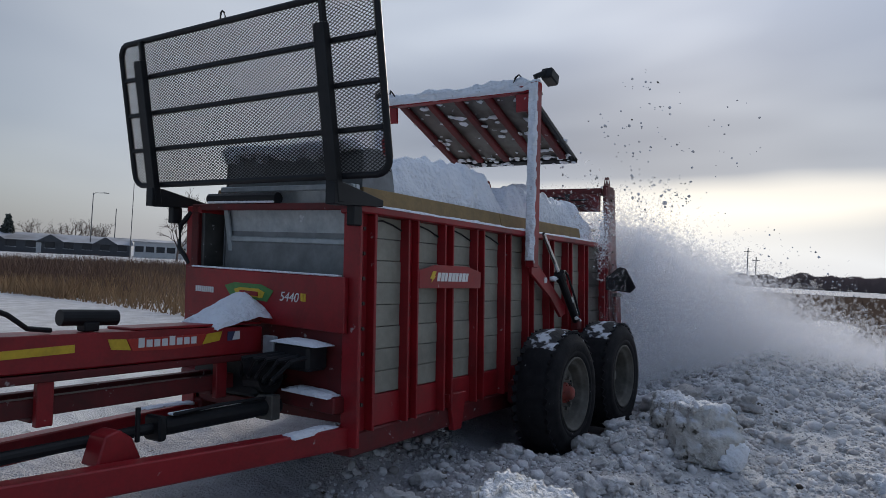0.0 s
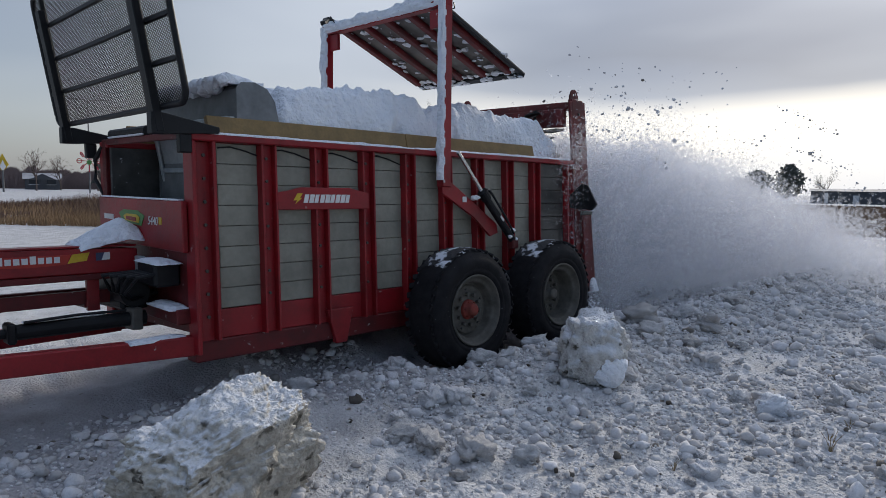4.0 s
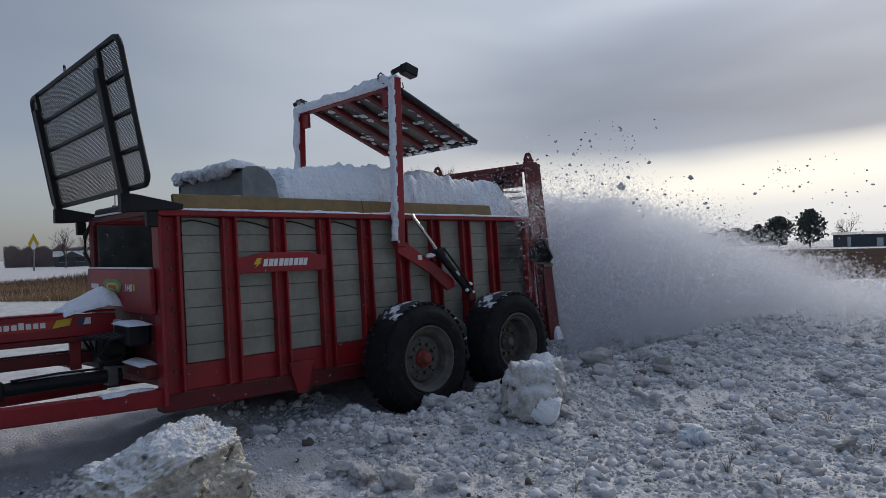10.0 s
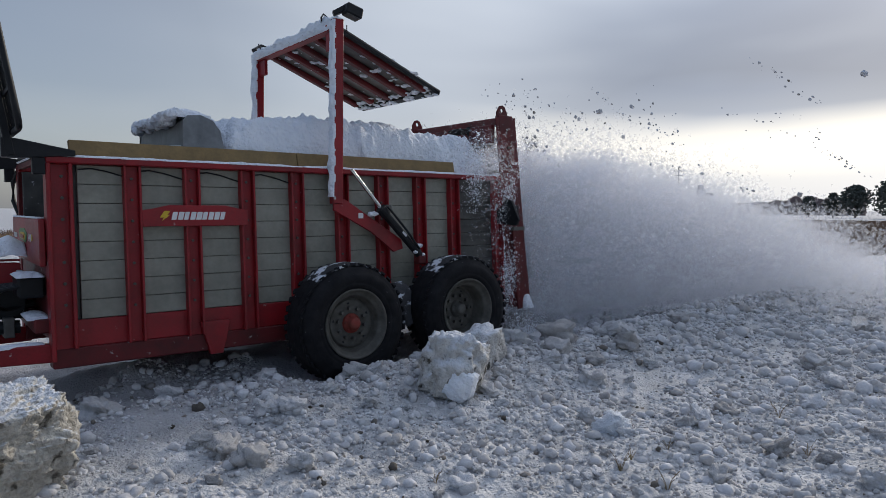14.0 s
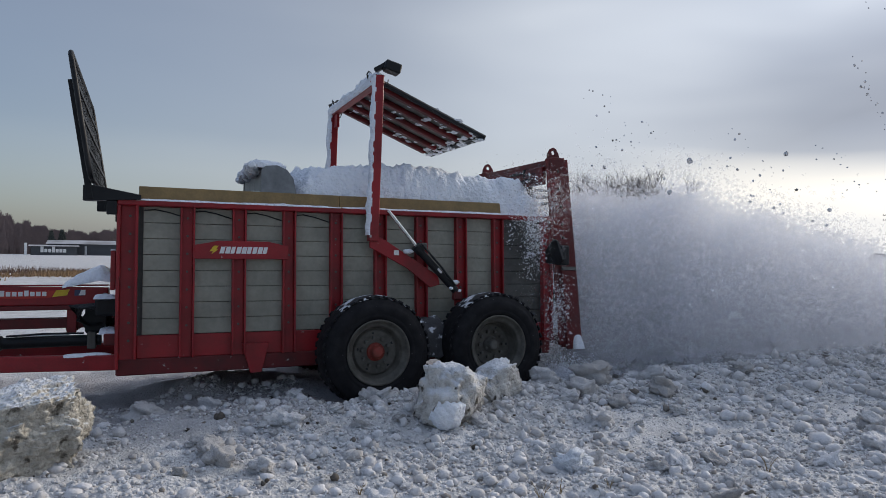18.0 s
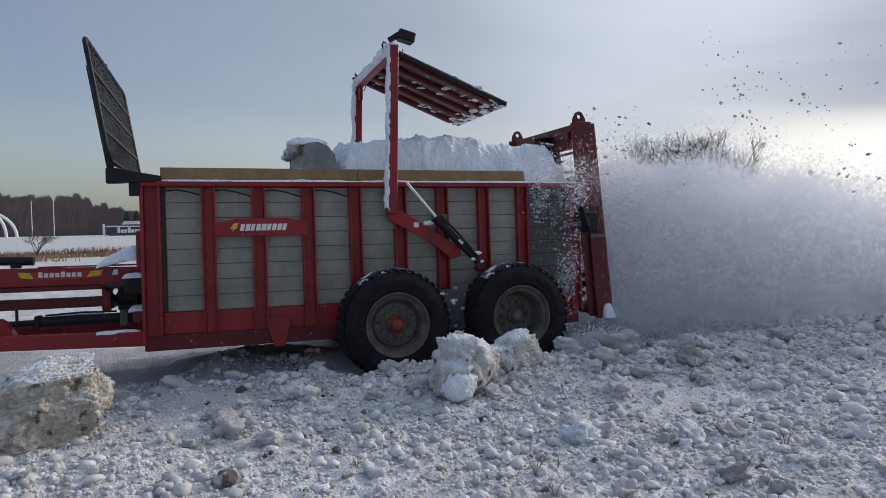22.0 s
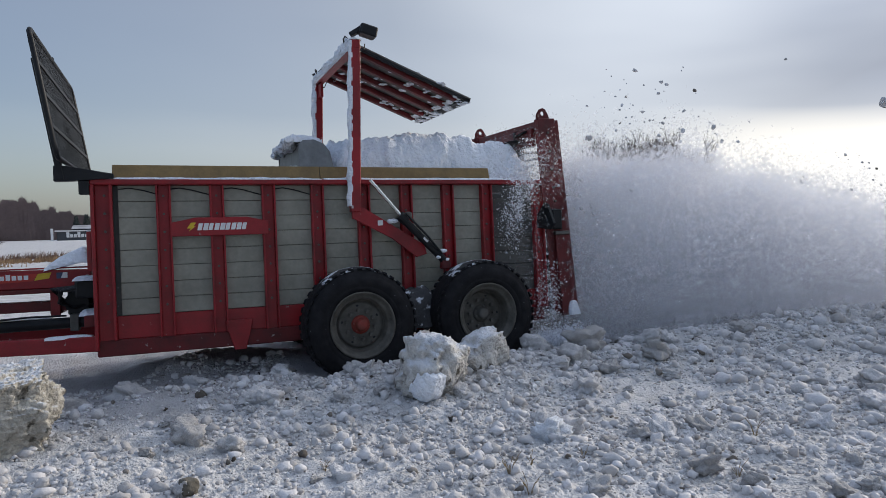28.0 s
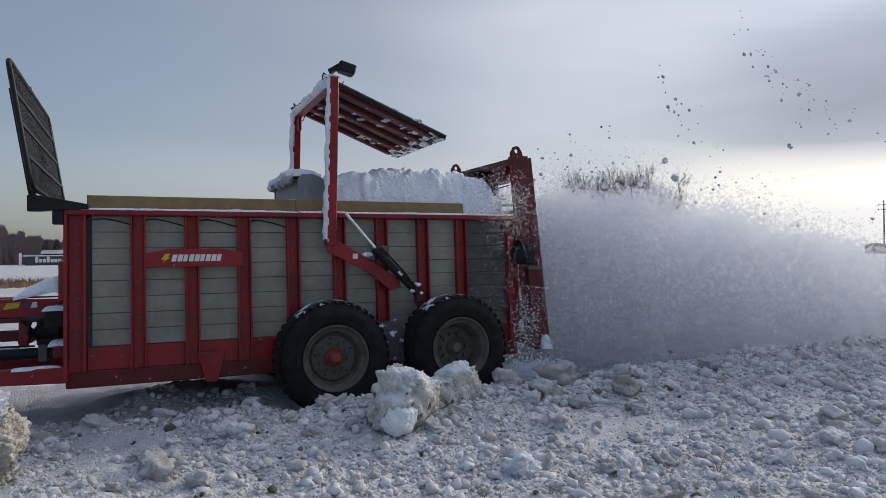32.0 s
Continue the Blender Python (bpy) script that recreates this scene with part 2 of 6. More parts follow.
RUBBER = mat("tyre_rubber", (0.009, 0.009, 0.011), 0.75, dark=(0.024, 0.024, 0.026), scale=9.0, amount=0.7, bscale=60, bump=0.004, spec=0.15, speck=((0.4, 0.42, 0.46), 26.0, 0.72))
RIM = mat("rim_grey_paint", (0.12, 0.118, 0.108), 0.55, metal=0.2, dark=(0.07, 0.06, 0.052), scale=8.0, amount=0.9, bscale=50)
HUB_RED = mat("hub_rust_red", (0.24, 0.035, 0.025), 0.6, dark=(0.09, 0.03, 0.02), scale=14.0, amount=0.8)
WOOD = mat("weathered_plank", (0.26, 0.175, 0.075), 0.7, dark=(0.13, 0.09, 0.045), scale=5.0, amount=0.7, bscale=50, bump=0.003)
CHROME = mat("ram_chrome", (0.62, 0.62, 0.62), 0.18, metal=1.0, scale=9.0)
SNOW = mat("clean_snow", (0.82, 0.85, 0.90), 0.85, dark=(0.70, 0.74, 0.81), scale=5.0, amount=0.6, bscale=26, bump=0.06, spec=0.2, speck=((0.50, 0.48, 0.45), 16.0, 0.70))
SNOW_DIRTY = mat("dirty_snow", (0.63, 0.625, 0.63), 0.9, dark=(0.37, 0.36, 0.35), scale=2.6, amount=0.75, bscale=45, bump=0.06, spec=0.2, speck=((0.24, 0.205, 0.165), 15.0, 0.665))


def grimy_shaded_lane(m, tint):
    """Darkens snow along the driven lane: packed dirt, plus the spreader's shade as colour."""
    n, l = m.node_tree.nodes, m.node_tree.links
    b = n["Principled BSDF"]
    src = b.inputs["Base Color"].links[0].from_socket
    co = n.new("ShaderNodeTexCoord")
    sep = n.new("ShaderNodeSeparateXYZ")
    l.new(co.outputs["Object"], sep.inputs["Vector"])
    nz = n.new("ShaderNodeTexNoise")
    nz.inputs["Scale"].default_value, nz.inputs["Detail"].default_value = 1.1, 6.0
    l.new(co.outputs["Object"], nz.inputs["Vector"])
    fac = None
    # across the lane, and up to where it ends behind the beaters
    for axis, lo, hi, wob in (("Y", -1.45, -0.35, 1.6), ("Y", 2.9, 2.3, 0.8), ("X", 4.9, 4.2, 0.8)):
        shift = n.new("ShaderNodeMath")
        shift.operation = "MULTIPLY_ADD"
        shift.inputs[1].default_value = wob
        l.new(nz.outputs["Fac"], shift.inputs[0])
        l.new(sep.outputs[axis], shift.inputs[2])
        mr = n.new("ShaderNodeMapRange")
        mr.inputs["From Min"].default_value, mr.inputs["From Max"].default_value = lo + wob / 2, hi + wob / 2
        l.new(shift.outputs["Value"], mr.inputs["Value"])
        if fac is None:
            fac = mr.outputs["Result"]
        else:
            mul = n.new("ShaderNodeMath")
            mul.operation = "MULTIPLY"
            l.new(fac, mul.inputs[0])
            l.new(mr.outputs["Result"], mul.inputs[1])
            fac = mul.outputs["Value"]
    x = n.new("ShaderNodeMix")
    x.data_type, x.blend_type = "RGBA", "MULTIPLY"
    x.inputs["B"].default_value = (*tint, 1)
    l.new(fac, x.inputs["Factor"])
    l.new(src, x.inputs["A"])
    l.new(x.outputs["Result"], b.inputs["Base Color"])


# one tint holds both trampled grime and painted shade of the machine
grimy_shaded_lane(SNOW_DIRTY, (0.72, 0.715, 0.73))


def clod_mat(name, tint, own):
    """Dirty snow whose shade varies from piece to piece; a few pieces are earth."""
    m = mat(name, tint, 0.9, dark=tuple(c * 0.7 for c in tint), scale=9.0, amount=0.7, bscale=60, bump=0.01, spec=0.2)
    n, l = m.node_tree.nodes, m.node_tree.links
    b = n["Principled BSDF"]
    src = b.inputs["Base Color"].links[0].from_socket
    g = n.new("ShaderNodeObjectInfo") if own else n.new("ShaderNodeNewGeometry")
    r = n.new("ShaderNodeValToRGB")
    e = r.color_ramp.elements
    e[0].position, e[0].color = 0.0, (0.10, 0.085, 0.07, 1)
    e[1].position, e[1].color = 1.0, (1.1, 1.1, 1.12, 1)
    e.new(0.010).color = (0.30, 0.27, 0.23, 1)
    e.new(0.024).color = (0.66, 0.64, 0.62, 1)
    e.new(0.35).color = (0.90, 0.89, 0.885, 1)
    l.new(g.outputs["Random" if own else "Random Per Island"], r.inputs["Fac"])
    x = n.new("ShaderNodeMix")
    x.data_type, x.blend_type = "RGBA", "MULTIPLY"
    x.inputs["Factor"].default_value = 1.0
    l.new(src, x.inputs["A"])
    l.new(r.outputs["Color"], x.inputs["B"])
    l.new(x.outputs["Result"], b.inputs["Base Color"])
    return m


CLOD = clod_mat("snow_clod", (0.67, 0.665, 0.67), True)
GRIT = clod_mat("snow_grit", (0.65, 0.645, 0.65), False)
POWDER = mat("powder_snow", (0.90, 0.92, 0.96), 0.9, dark=(0.80, 0.83, 0.88), scale=2.0, amount=0.4, spec=0.1, trans=0.5)


def soft_mat(name, base, cover):
    """Thin veil of powder: mostly see-through."""
    m = mat(name, base, 0.9, dark=tuple(c * 0.93 for c in base), scale=2.0, amount=0.4, spec=0.1, trans=0.5)
    n, l = m.node_tree.nodes, m.node_tree.links
    out = n["Material Output"]
    src = out.inputs["Surface"].links[0].from_socket
    tr = n.new("ShaderNodeBsdfTransparent")
    ms = n.new("ShaderNodeMixShader")
    ms.inputs["Fac"].default_value = cover
    l.new(tr.outputs["BSDF"], ms.inputs[1])
    l.new(src, ms.inputs[2])
    l.new(ms.outputs["Shader"], out.inputs["Surface"])
    return m


def capped_mat(name, body, dirt, cover):
    """Dirty ice, with snow lying on what faces up."""
    m = mat(name, body, 0.75, dark=dirt, scale=11.0, amount=0.9, bscale=34, bump=0.07, speck=((0.08, 0.07, 0.055), 13.0, 0.60))
    n, l = m.node_tree.nodes, m.node_tree.links
    b = n["Principled BSDF"]
    src = b.inputs["Base Color"].links[0].from_socket
    g = n.new("ShaderNodeNewGeometry")
    sep = n.new("ShaderNodeSeparateXYZ")
    l.new(g.outputs["Normal"], sep.inputs["Vector"])
    co = n.new("ShaderNodeTexCoord")
    nz = n.new("ShaderNodeTexNoise")
    nz.inputs["Scale"].default_value, nz.inputs["Detail"].default_value = 11.0, 6.0
    nz.inputs["Roughness"].default_value = 0.7
    l.new(co.outputs["Object"], nz.inputs["Vector"])
    ad = n.new("ShaderNodeMath")
    ad.operation = "MULTIPLY_ADD"
    ad.inputs[1].default_value = 1.1
    l.new(nz.outputs["Fac"], ad.inputs[0])
    l.new(sep.outputs["Z"], ad.inputs[2])
    mr = n.new("ShaderNodeMapRange")
    mr.inputs["From Min"].default_value, mr.inputs["From Max"].default_value = cover, cover + 0.45
    l.new(ad.outputs["Value"], mr.inputs["Value"])
    x = n.new("ShaderNodeMix")
    x.data_type = "RGBA"
    x.inputs["B"].default_value = (0.67, 0.69, 0.73, 1)
    l.new(mr.outputs["Result"], x.inputs["Factor"])
    l.new(src, x.inputs["A"])
    l.new(x.outputs["Result"], b.inputs["Base Color"])
    return m


VEIL = soft_mat("powder_veil", (0.885, 0.895, 0.925), 0.2)
CAPPED = capped_mat("snow_capped_ice", (0.56, 0.525, 0.46), (0.17, 0.15, 0.115), 1.12)
GREY_ICE = capped_mat("grey_packed_snow", (0.64, 0.625, 0.60), (0.33, 0.305, 0.27), 0.98)
EARTH = mat("dark_stone", (0.15, 0.135, 0.11), 0.85, dark=(0.07, 0.062, 0.05), scale=20.0, amount=0.9, bscale=60, bump=0.01)
DULL_STEEL = mat("dull_steel", (0.20, 0.215, 0.225), 0.5, metal=0.3, dark=(0.12, 0.13, 0.14), scale=6.0, amount=0.9, bscale=30)
WHEEL_GREY = mat("wheel_grey_paint", (0.105, 0.10, 0.088), 0.7, dark=(0.040, 0.036, 0.030), scale=9.0, amount=0.9, bscale=50, speck=((0.05, 0.045, 0.04), 24.0, 0.66))
LID_STEEL = mat("stained_lid_steel", (0.17, 0.165, 0.155), 0.6, metal=0.2, dark=(0.06, 0.045, 0.04), scale=4.0, amount=0.9, bscale=30, speck=((0.66, 0.68, 0.72), 11.0, 0.66))
YELLOW = mat("yellow_decal", (0.62, 0.42, 0.03), 0.45, scale=9.0)
GREEN = mat("green_decal", (0.07, 0.22, 0.06), 0.45, scale=9.0)
WHITE = mat("white_decal", (0.72, 0.72, 0.72), 0.45, dark=(0.5, 0.5, 0.5), scale=9.0)
BLUE_DECAL = mat("dark_blue_decal", (0.05, 0.06, 0.12), 0.45, scale=9.0)


# ---------------------------------------------------------------- mesh helpers
LEANING = False


def part(name, bm, material, parent, label="", smooth=False, m=None):
    me = bpy.data.meshes.new(name)
    if LEANING:
        for v in bm.verts:
            v.co.z += LEAN * max(0.0, v.co.y)
    bm.normal_update()
    if smooth:
        for f in bm.faces:
            f.smooth = True
    bm.to_mesh(me)
    bm.free()
    me.materials.append(material)
    ob = new(name, me)
    if parent is not None:
        ob.parent = parent
    if m is not None:
        ob.matrix_basis = m
    if label:
        ob["label"] = label
    return ob


def again(ob, m):
    """Another object on the same mesh, under the same parent."""
    o = ob.copy()
    scene.collection.objects.link(o)
    o.matrix_basis = m
    return o


def box(x0, x1, y0, y1, z0, z1, bev=0.006, bm=None, m=None):
    bm = bm or bmesh.new()
    r = bmesh.ops.create_cube(bm, size=1.0)
    mm = Matrix.Translation(((x0 + x1) / 2, (y0 + y1) / 2, (z0 + z1) / 2)) @ Matrix.Diagonal((abs(x1 - x0), abs(y1 - y0), abs(z1 - z0), 1))
    bmesh.ops.transform(bm, matrix=(m @ mm) if m else mm, verts=r["verts"])
    if bev:
        es = {e for v in r["verts"] for e in v.link_edges}
        bmesh.ops.bevel(bm, geom=list(es), offset=bev, segments=1, affect="EDGES")
    return bm


def beam(a, b, w, h, bev=0.006, bm=None, up=(0, 0, 1)):
    """A bar from a to b, w wide and h high."""
    a, b = Vector(a), Vector(b)
    d = b - a
    z = d.normalized()
    x = Vector(up).cross(z)
    x = x.normalized() if x.length > 1e-4 else Vector((1, 0, 0))
    y = z.cross(x)
    m = Matrix((x, y, z)).transposed().to_4x4()
    m.translation = (a + b) / 2
    return box(-w / 2, w / 2, -h / 2, h / 2, -d.length / 2, d.length / 2, bev, bm, m)


def rod(a, b, r, seg=14, bm=None, r2=None):
    bm = bm or bmesh.new()
    a, b = Vector(a), Vector(b)
    d = b - a
    m = d.to_track_quat("Z", "Y").to_matrix().to_4x4()
    m.translation = (a + b) / 2
    bmesh.ops.create_cone(bm, cap_ends=True, segments=seg, radius1=r, radius2=r if r2 is None else r2, depth=d.length, matrix=m)
    return bm


def tube(points, r, seg=8, bm=None):
    """A bent round bar through the points."""
    bm = bm or bmesh.new()
    pts = [Vector(p) for p in points]
    rings = []
    for i, p in enumerate(pts):
        d = (pts[min(i + 1, len(pts) - 1)] - pts[max(i - 1, 0)]).normalized()
        q = d.to_track_quat("Z", "Y")
        rings.append([bm.verts.new(p + q @ Vector((r * math.cos(2 * math.pi * k / seg), r * math.sin(2 * math.pi * k / seg), 0))) for k in range(seg)])
    for r0, r1 in zip(rings, rings[1:]):
        for k in range(seg):
            bm.faces.new((r0[k], r0[(k + 1) % seg], r1[(k + 1) % seg], r1[k]))
    bm.faces.new(rings[0][::-1])
    bm.faces.new(rings[-1])
    return bm


def plate(outline, depth, bm=None, m=None, bev=0.0):
    """A flat plate: outline in (u, v), thickness along +w; m lays (u, v, w) into space."""
    bm = bm or bmesh.new()
    m = m or Matrix()
    lo = [bm.verts.new(m @ Vector((u, v, 0))) for u, v in outline]
    hi = [bm.verts.new(m @ Vector((u, v, depth))) for u, v in outline]
    n = len(lo)
    bm.faces.new(lo[::-1])
    bm.faces.new(hi)
    for i in range(n):
        bm.faces.new((lo[i], lo[(i + 1) % n], hi[(i + 1) % n], hi[i]))
    if bev:
        bmesh.ops.bevel(bm, geom=bm.edges[:], offset=bev, segments=1, affect="EDGES")
    return bm


def lathe(profile, seg=40, bm=None):
    """Turned about the y axis: profile of (radius, y)."""
    bm = bm or bmesh.new()
    rings = [[bm.verts.new((r * math.cos(2 * math.pi * k / seg), y, r * math.sin(2 * math.pi * k / seg))) for k in range(seg)] for r, y in profile]
    for a, b in zip(rings, rings[1:]):
        for k in range(seg):
            bm.faces.new((a[k], b[k], b[(k + 1) % seg], a[(k + 1) % seg]))
    return bm


def lump(r, seed, squash=(1, 1, 0.8), rough=0.35, sub=2, freq=1.6, bm=None, at=(0, 0, 0), facet=0.0):
    """A broken clod: an icosphere pushed about by noise."""
    bm = bm or bmesh.new()
    g = bmesh.ops.create_icosphere(bm, subdivisions=sub, radius=1.0)
    off = Vector((seed * 7.31, seed * 3.17, seed * 5.77))
    for v in g["verts"]:
        d = v.co.normalized()
        k = 1 + rough * noise.noise(d * freq + off) + 0.45 * rough * noise.noise(d * freq * 2.7 + off) + 0.25 * rough * noise.noise(d * freq * 6.5 + off)
        if facet:
            c = noise.cell_vector(d * 1.4 + off)
            k *= 1 - facet * max(0, d.dot((c - Vector((0.5, 0.5, 0.5))).normalized()) - 0.6)
        v.co = Vector((d.x * squash[0], d.y * squash[1], d.z * squash[2])) * (r * k) + Vector(at)
    return bm


# ---------------------------------------------------------------- ground
def ground_z(x, y):
    """Height of the snow: churned berm in front of the machine, packed track under it, level fields beyond."""
    v = Vector((x, y, 0))
    near = max(0.0, 1 - math.hypot(x - 2, y + 1) / 26)
    z = 0.05 * noise.noise(v * 0.35) * (0.3 + near)
    if near > 0:
        rough = near * min(1.0, max(0.15 if x > 1.7 else 0.9, (-y - 0.1) / 0.9))
        z += 0.045 * rough * noise.noise(v * 1.7 + Vector((3, 1, 0)))
        z += 0.030 * rough * abs(noise.noise(v * 4.3 + Vector((7, 2, 0))))
        z += 0.026 * rough * noise.noise(v * 9.0 + Vector((1, 9, 0)))
        z += 0.020 * rough * noise.noise(v * 21.0 + Vector((4, 6, 0)))
    berm = (0.07 + 0.10 * max(0, min(1, (x - 1.75) / 0.5))) * math.exp(-((y + 0.95) / (0.30 if y > -0.95 else 0.75)) ** 2) * max(0, min(1, (x - 0.7) / 1.1))
    berm += 0.11 * math.exp(-((y + 0.42) / 0.34) ** 2) * max(0, min(1, (x + 0.1) / 0.6)) * max(0, min(1, (2.0 - x) / 0.5)) * (0.75 + 0.6 * noise.noise(Vector((x * 2.3, y * 2.0, 8))))
    base = 0.06 + berm - 0.07 * max(0, min(1, (y + 0.75) / 0.4)) * (1 if x < 4.6 else max(0, 1 - (x - 4.6) / 2.0))
    # snow left standing between the wheel tracks
    base += 0.19 * math.exp(-((y - 0.70) / 0.50) ** 4) * max(0, min(1, (x - 0.1) / 0.5)) * max(0, min(1, (5.0 - x) / 0.8)) * (0.85 + 0.5 * noise.noise(Vector((x * 2.0, y * 2.0, 12))))
    # wheel ruts pressed beside the drawbar
    if x < 1.2:
        base += 0.025 * math.sin((y * 0.9 - x * 0.35) * 9.0 + 1.5 * noise.noise(Vector((x, y, 3)))) * max(0, min(1, (1.2 - x) / 0.8)) * max(0, min(1, (x + 7) / 3))
    if x > 4.0:
        base += 0.10 * min(1.0, (x - 4.0) / 3.0) * math.exp(-((y - 0.6) / 3.0) ** 2)
    return z + base * (1 if near > 0 else 0.4)


def grid_lines(stops):
    out = []
    for a, b, step in stops:
        k = max(1, round((b - a) / step))
        out += [a + (b - a) * i / k for i in range(k)]
    return out + [stops[-1][1]]


def make_ground():
    xs = grid_lines([(-1800, -300, 150), (-300, -60, 24), (-60, -12, 4), (-12, -4, 0.4), (-4, -2.5, 0.1), (-2.5, 7.2, 0.03), (7.5, 10, 0.1), (10, 16, 0.3), (16, 60, 4), (60, 300, 24), (300, 1800, 150)])
    ys = grid_lines([(-600, -60, 60), (-60, -12, 6), (-12, -6.5, 0.4), (-6.5, -4.6, 0.06), (-4.6, 0.5, 0.03), (0.5, 4, 0.12), (4, 9, 0.3), (9, 60, 3), (60, 300, 20), (300, 1800, 150)])
    verts = [(x, y, ground_z(x, y)) for y in ys for x in xs]
    w = len(xs)
    faces = [(j * w + i, j * w + i + 1, (j + 1) * w + i + 1, (j + 1) * w + i) for j in range(len(ys) - 1) for i in range(w - 1)]
    me = bpy.data.meshes.new("ground")
    me.from_pydata(verts, [], faces)
    me.polygons.foreach_set("use_smooth", [True] * len(me.polygons))
    me.materials.append(SNOW_DIRTY)
    tagged(new("ground", me), "churned dirty snow cover with lumps and grit", "ground", kind="structure")


make_ground()


def heap(name, x0, x1, y0, y1, top, seed, parent=None, label="", base=1.78, low=1.25, step=0.022, under=None, lumps=1.0, tail=0.0, mt=None):
    """Heaped snow: a lumpy top with steep broken sides, from base up to top over what lies under it."""
    nx, ny = max(4, int((x1 - x0) / step)), max(4, int((y1 - y0) / step))
    k = min(1.0, (top - base) / 0.5) * lumps
    bm = bmesh.new()
    rows = []
    for j in range(ny + 1):
        row = []
        for i in range(nx + 1):
            u, v = i / nx, j / ny
            x, y = x0 + (x1 - x0) * u, y0 + (y1 - y0) * v
            e = min(1.0, min(v, 1 - v) * (y1 - y0) / min(0.34 if lumps == 1.5 else 0.22, (y1 - y0) * 0.4))
            ex = min(1.0, min(u, 1 - u) * (x1 - x0) / min(0.30, (x1 - x0) * 0.4) + 0.12)
            if tail:
                ex = min(ex, (x1 - x) / tail + 0.02)
            edge = (1 - (1 - max(0, e)) ** 2.2) * (0.25 + 0.75 * (1 - (1 - max(0, min(1, ex))) ** 2.2))
            p = Vector((x * 2.2, y * 2.2, seed))
            d, _ = noise.voronoi(p * 2.4)
            cell = 1 - 1.6 * min(0.6, d[0])
            z = base + (top - base) * edge
            z += k * (0.06 * noise.noise(p * 0.7) - 0.06)
            z += k * (0.055 * cell + 0.08 * abs(noise.noise(p * 1.6)) + 0.06 * abs(noise.noise(p * 3.7)) + 0.035 * noise.noise(p * 8.0) + 0.02 * noise.noise(p * 17)) * (0.6 + 0.9 * (1 - edge))
            dy = k * (0.09 * noise.noise(p * 1.7 + Vector((5, 0, z * 4))) + 0.05 * noise.noise(p * 4.5 + Vector((9, 0, z * 9)))) * (1 - edge)
            row.append(bm.verts.new((x, min(y1, max(y0, y + dy)), z + (under(x, y) if under else 0.0))))
        rows.append(row)
    for a, b in zip(rows, rows[1:]):
        for i in range(nx):
            bm.faces.new((a[i], a[i + 1], b[i + 1], b[i]))
    foot = {}
    rim = [e for e in bm.edges if len(e.link_faces) == 1]
    for e in rim:
        for v in e.verts:
            foot.setdefault(v, bm.verts.new((v.co.x, v.co.y, low + (under(v.co.x, v.co.y) if under else 0.0))))
    for e in rim:
        a, b = e.verts
        bm.faces.new((a, b, foot[b], foot[a]))
    bmesh.ops.recalc_face_normals(bm, faces=bm.faces[:])
    return part(name, bm, mt or SNOW, parent, label, smooth=True)


# ---------------------------------------------------------------- manure spreader
BOX_L, BOX_W = 4.36, 1.50
LEAN = 0.0479                          # the frame stands level across while its near wall flares out
spreader = tagged(new("manure_spreader"), "red manure spreader with grey board sides, twin axle, throwing snow", "farm machine")
spreader.matrix_basis = pose(0, 0, 0, -2.743, 0, 0)
POSTS = [0.545, 0.992, 1.451, 1.908, 2.362, 2.805, 3.258, 3.70]


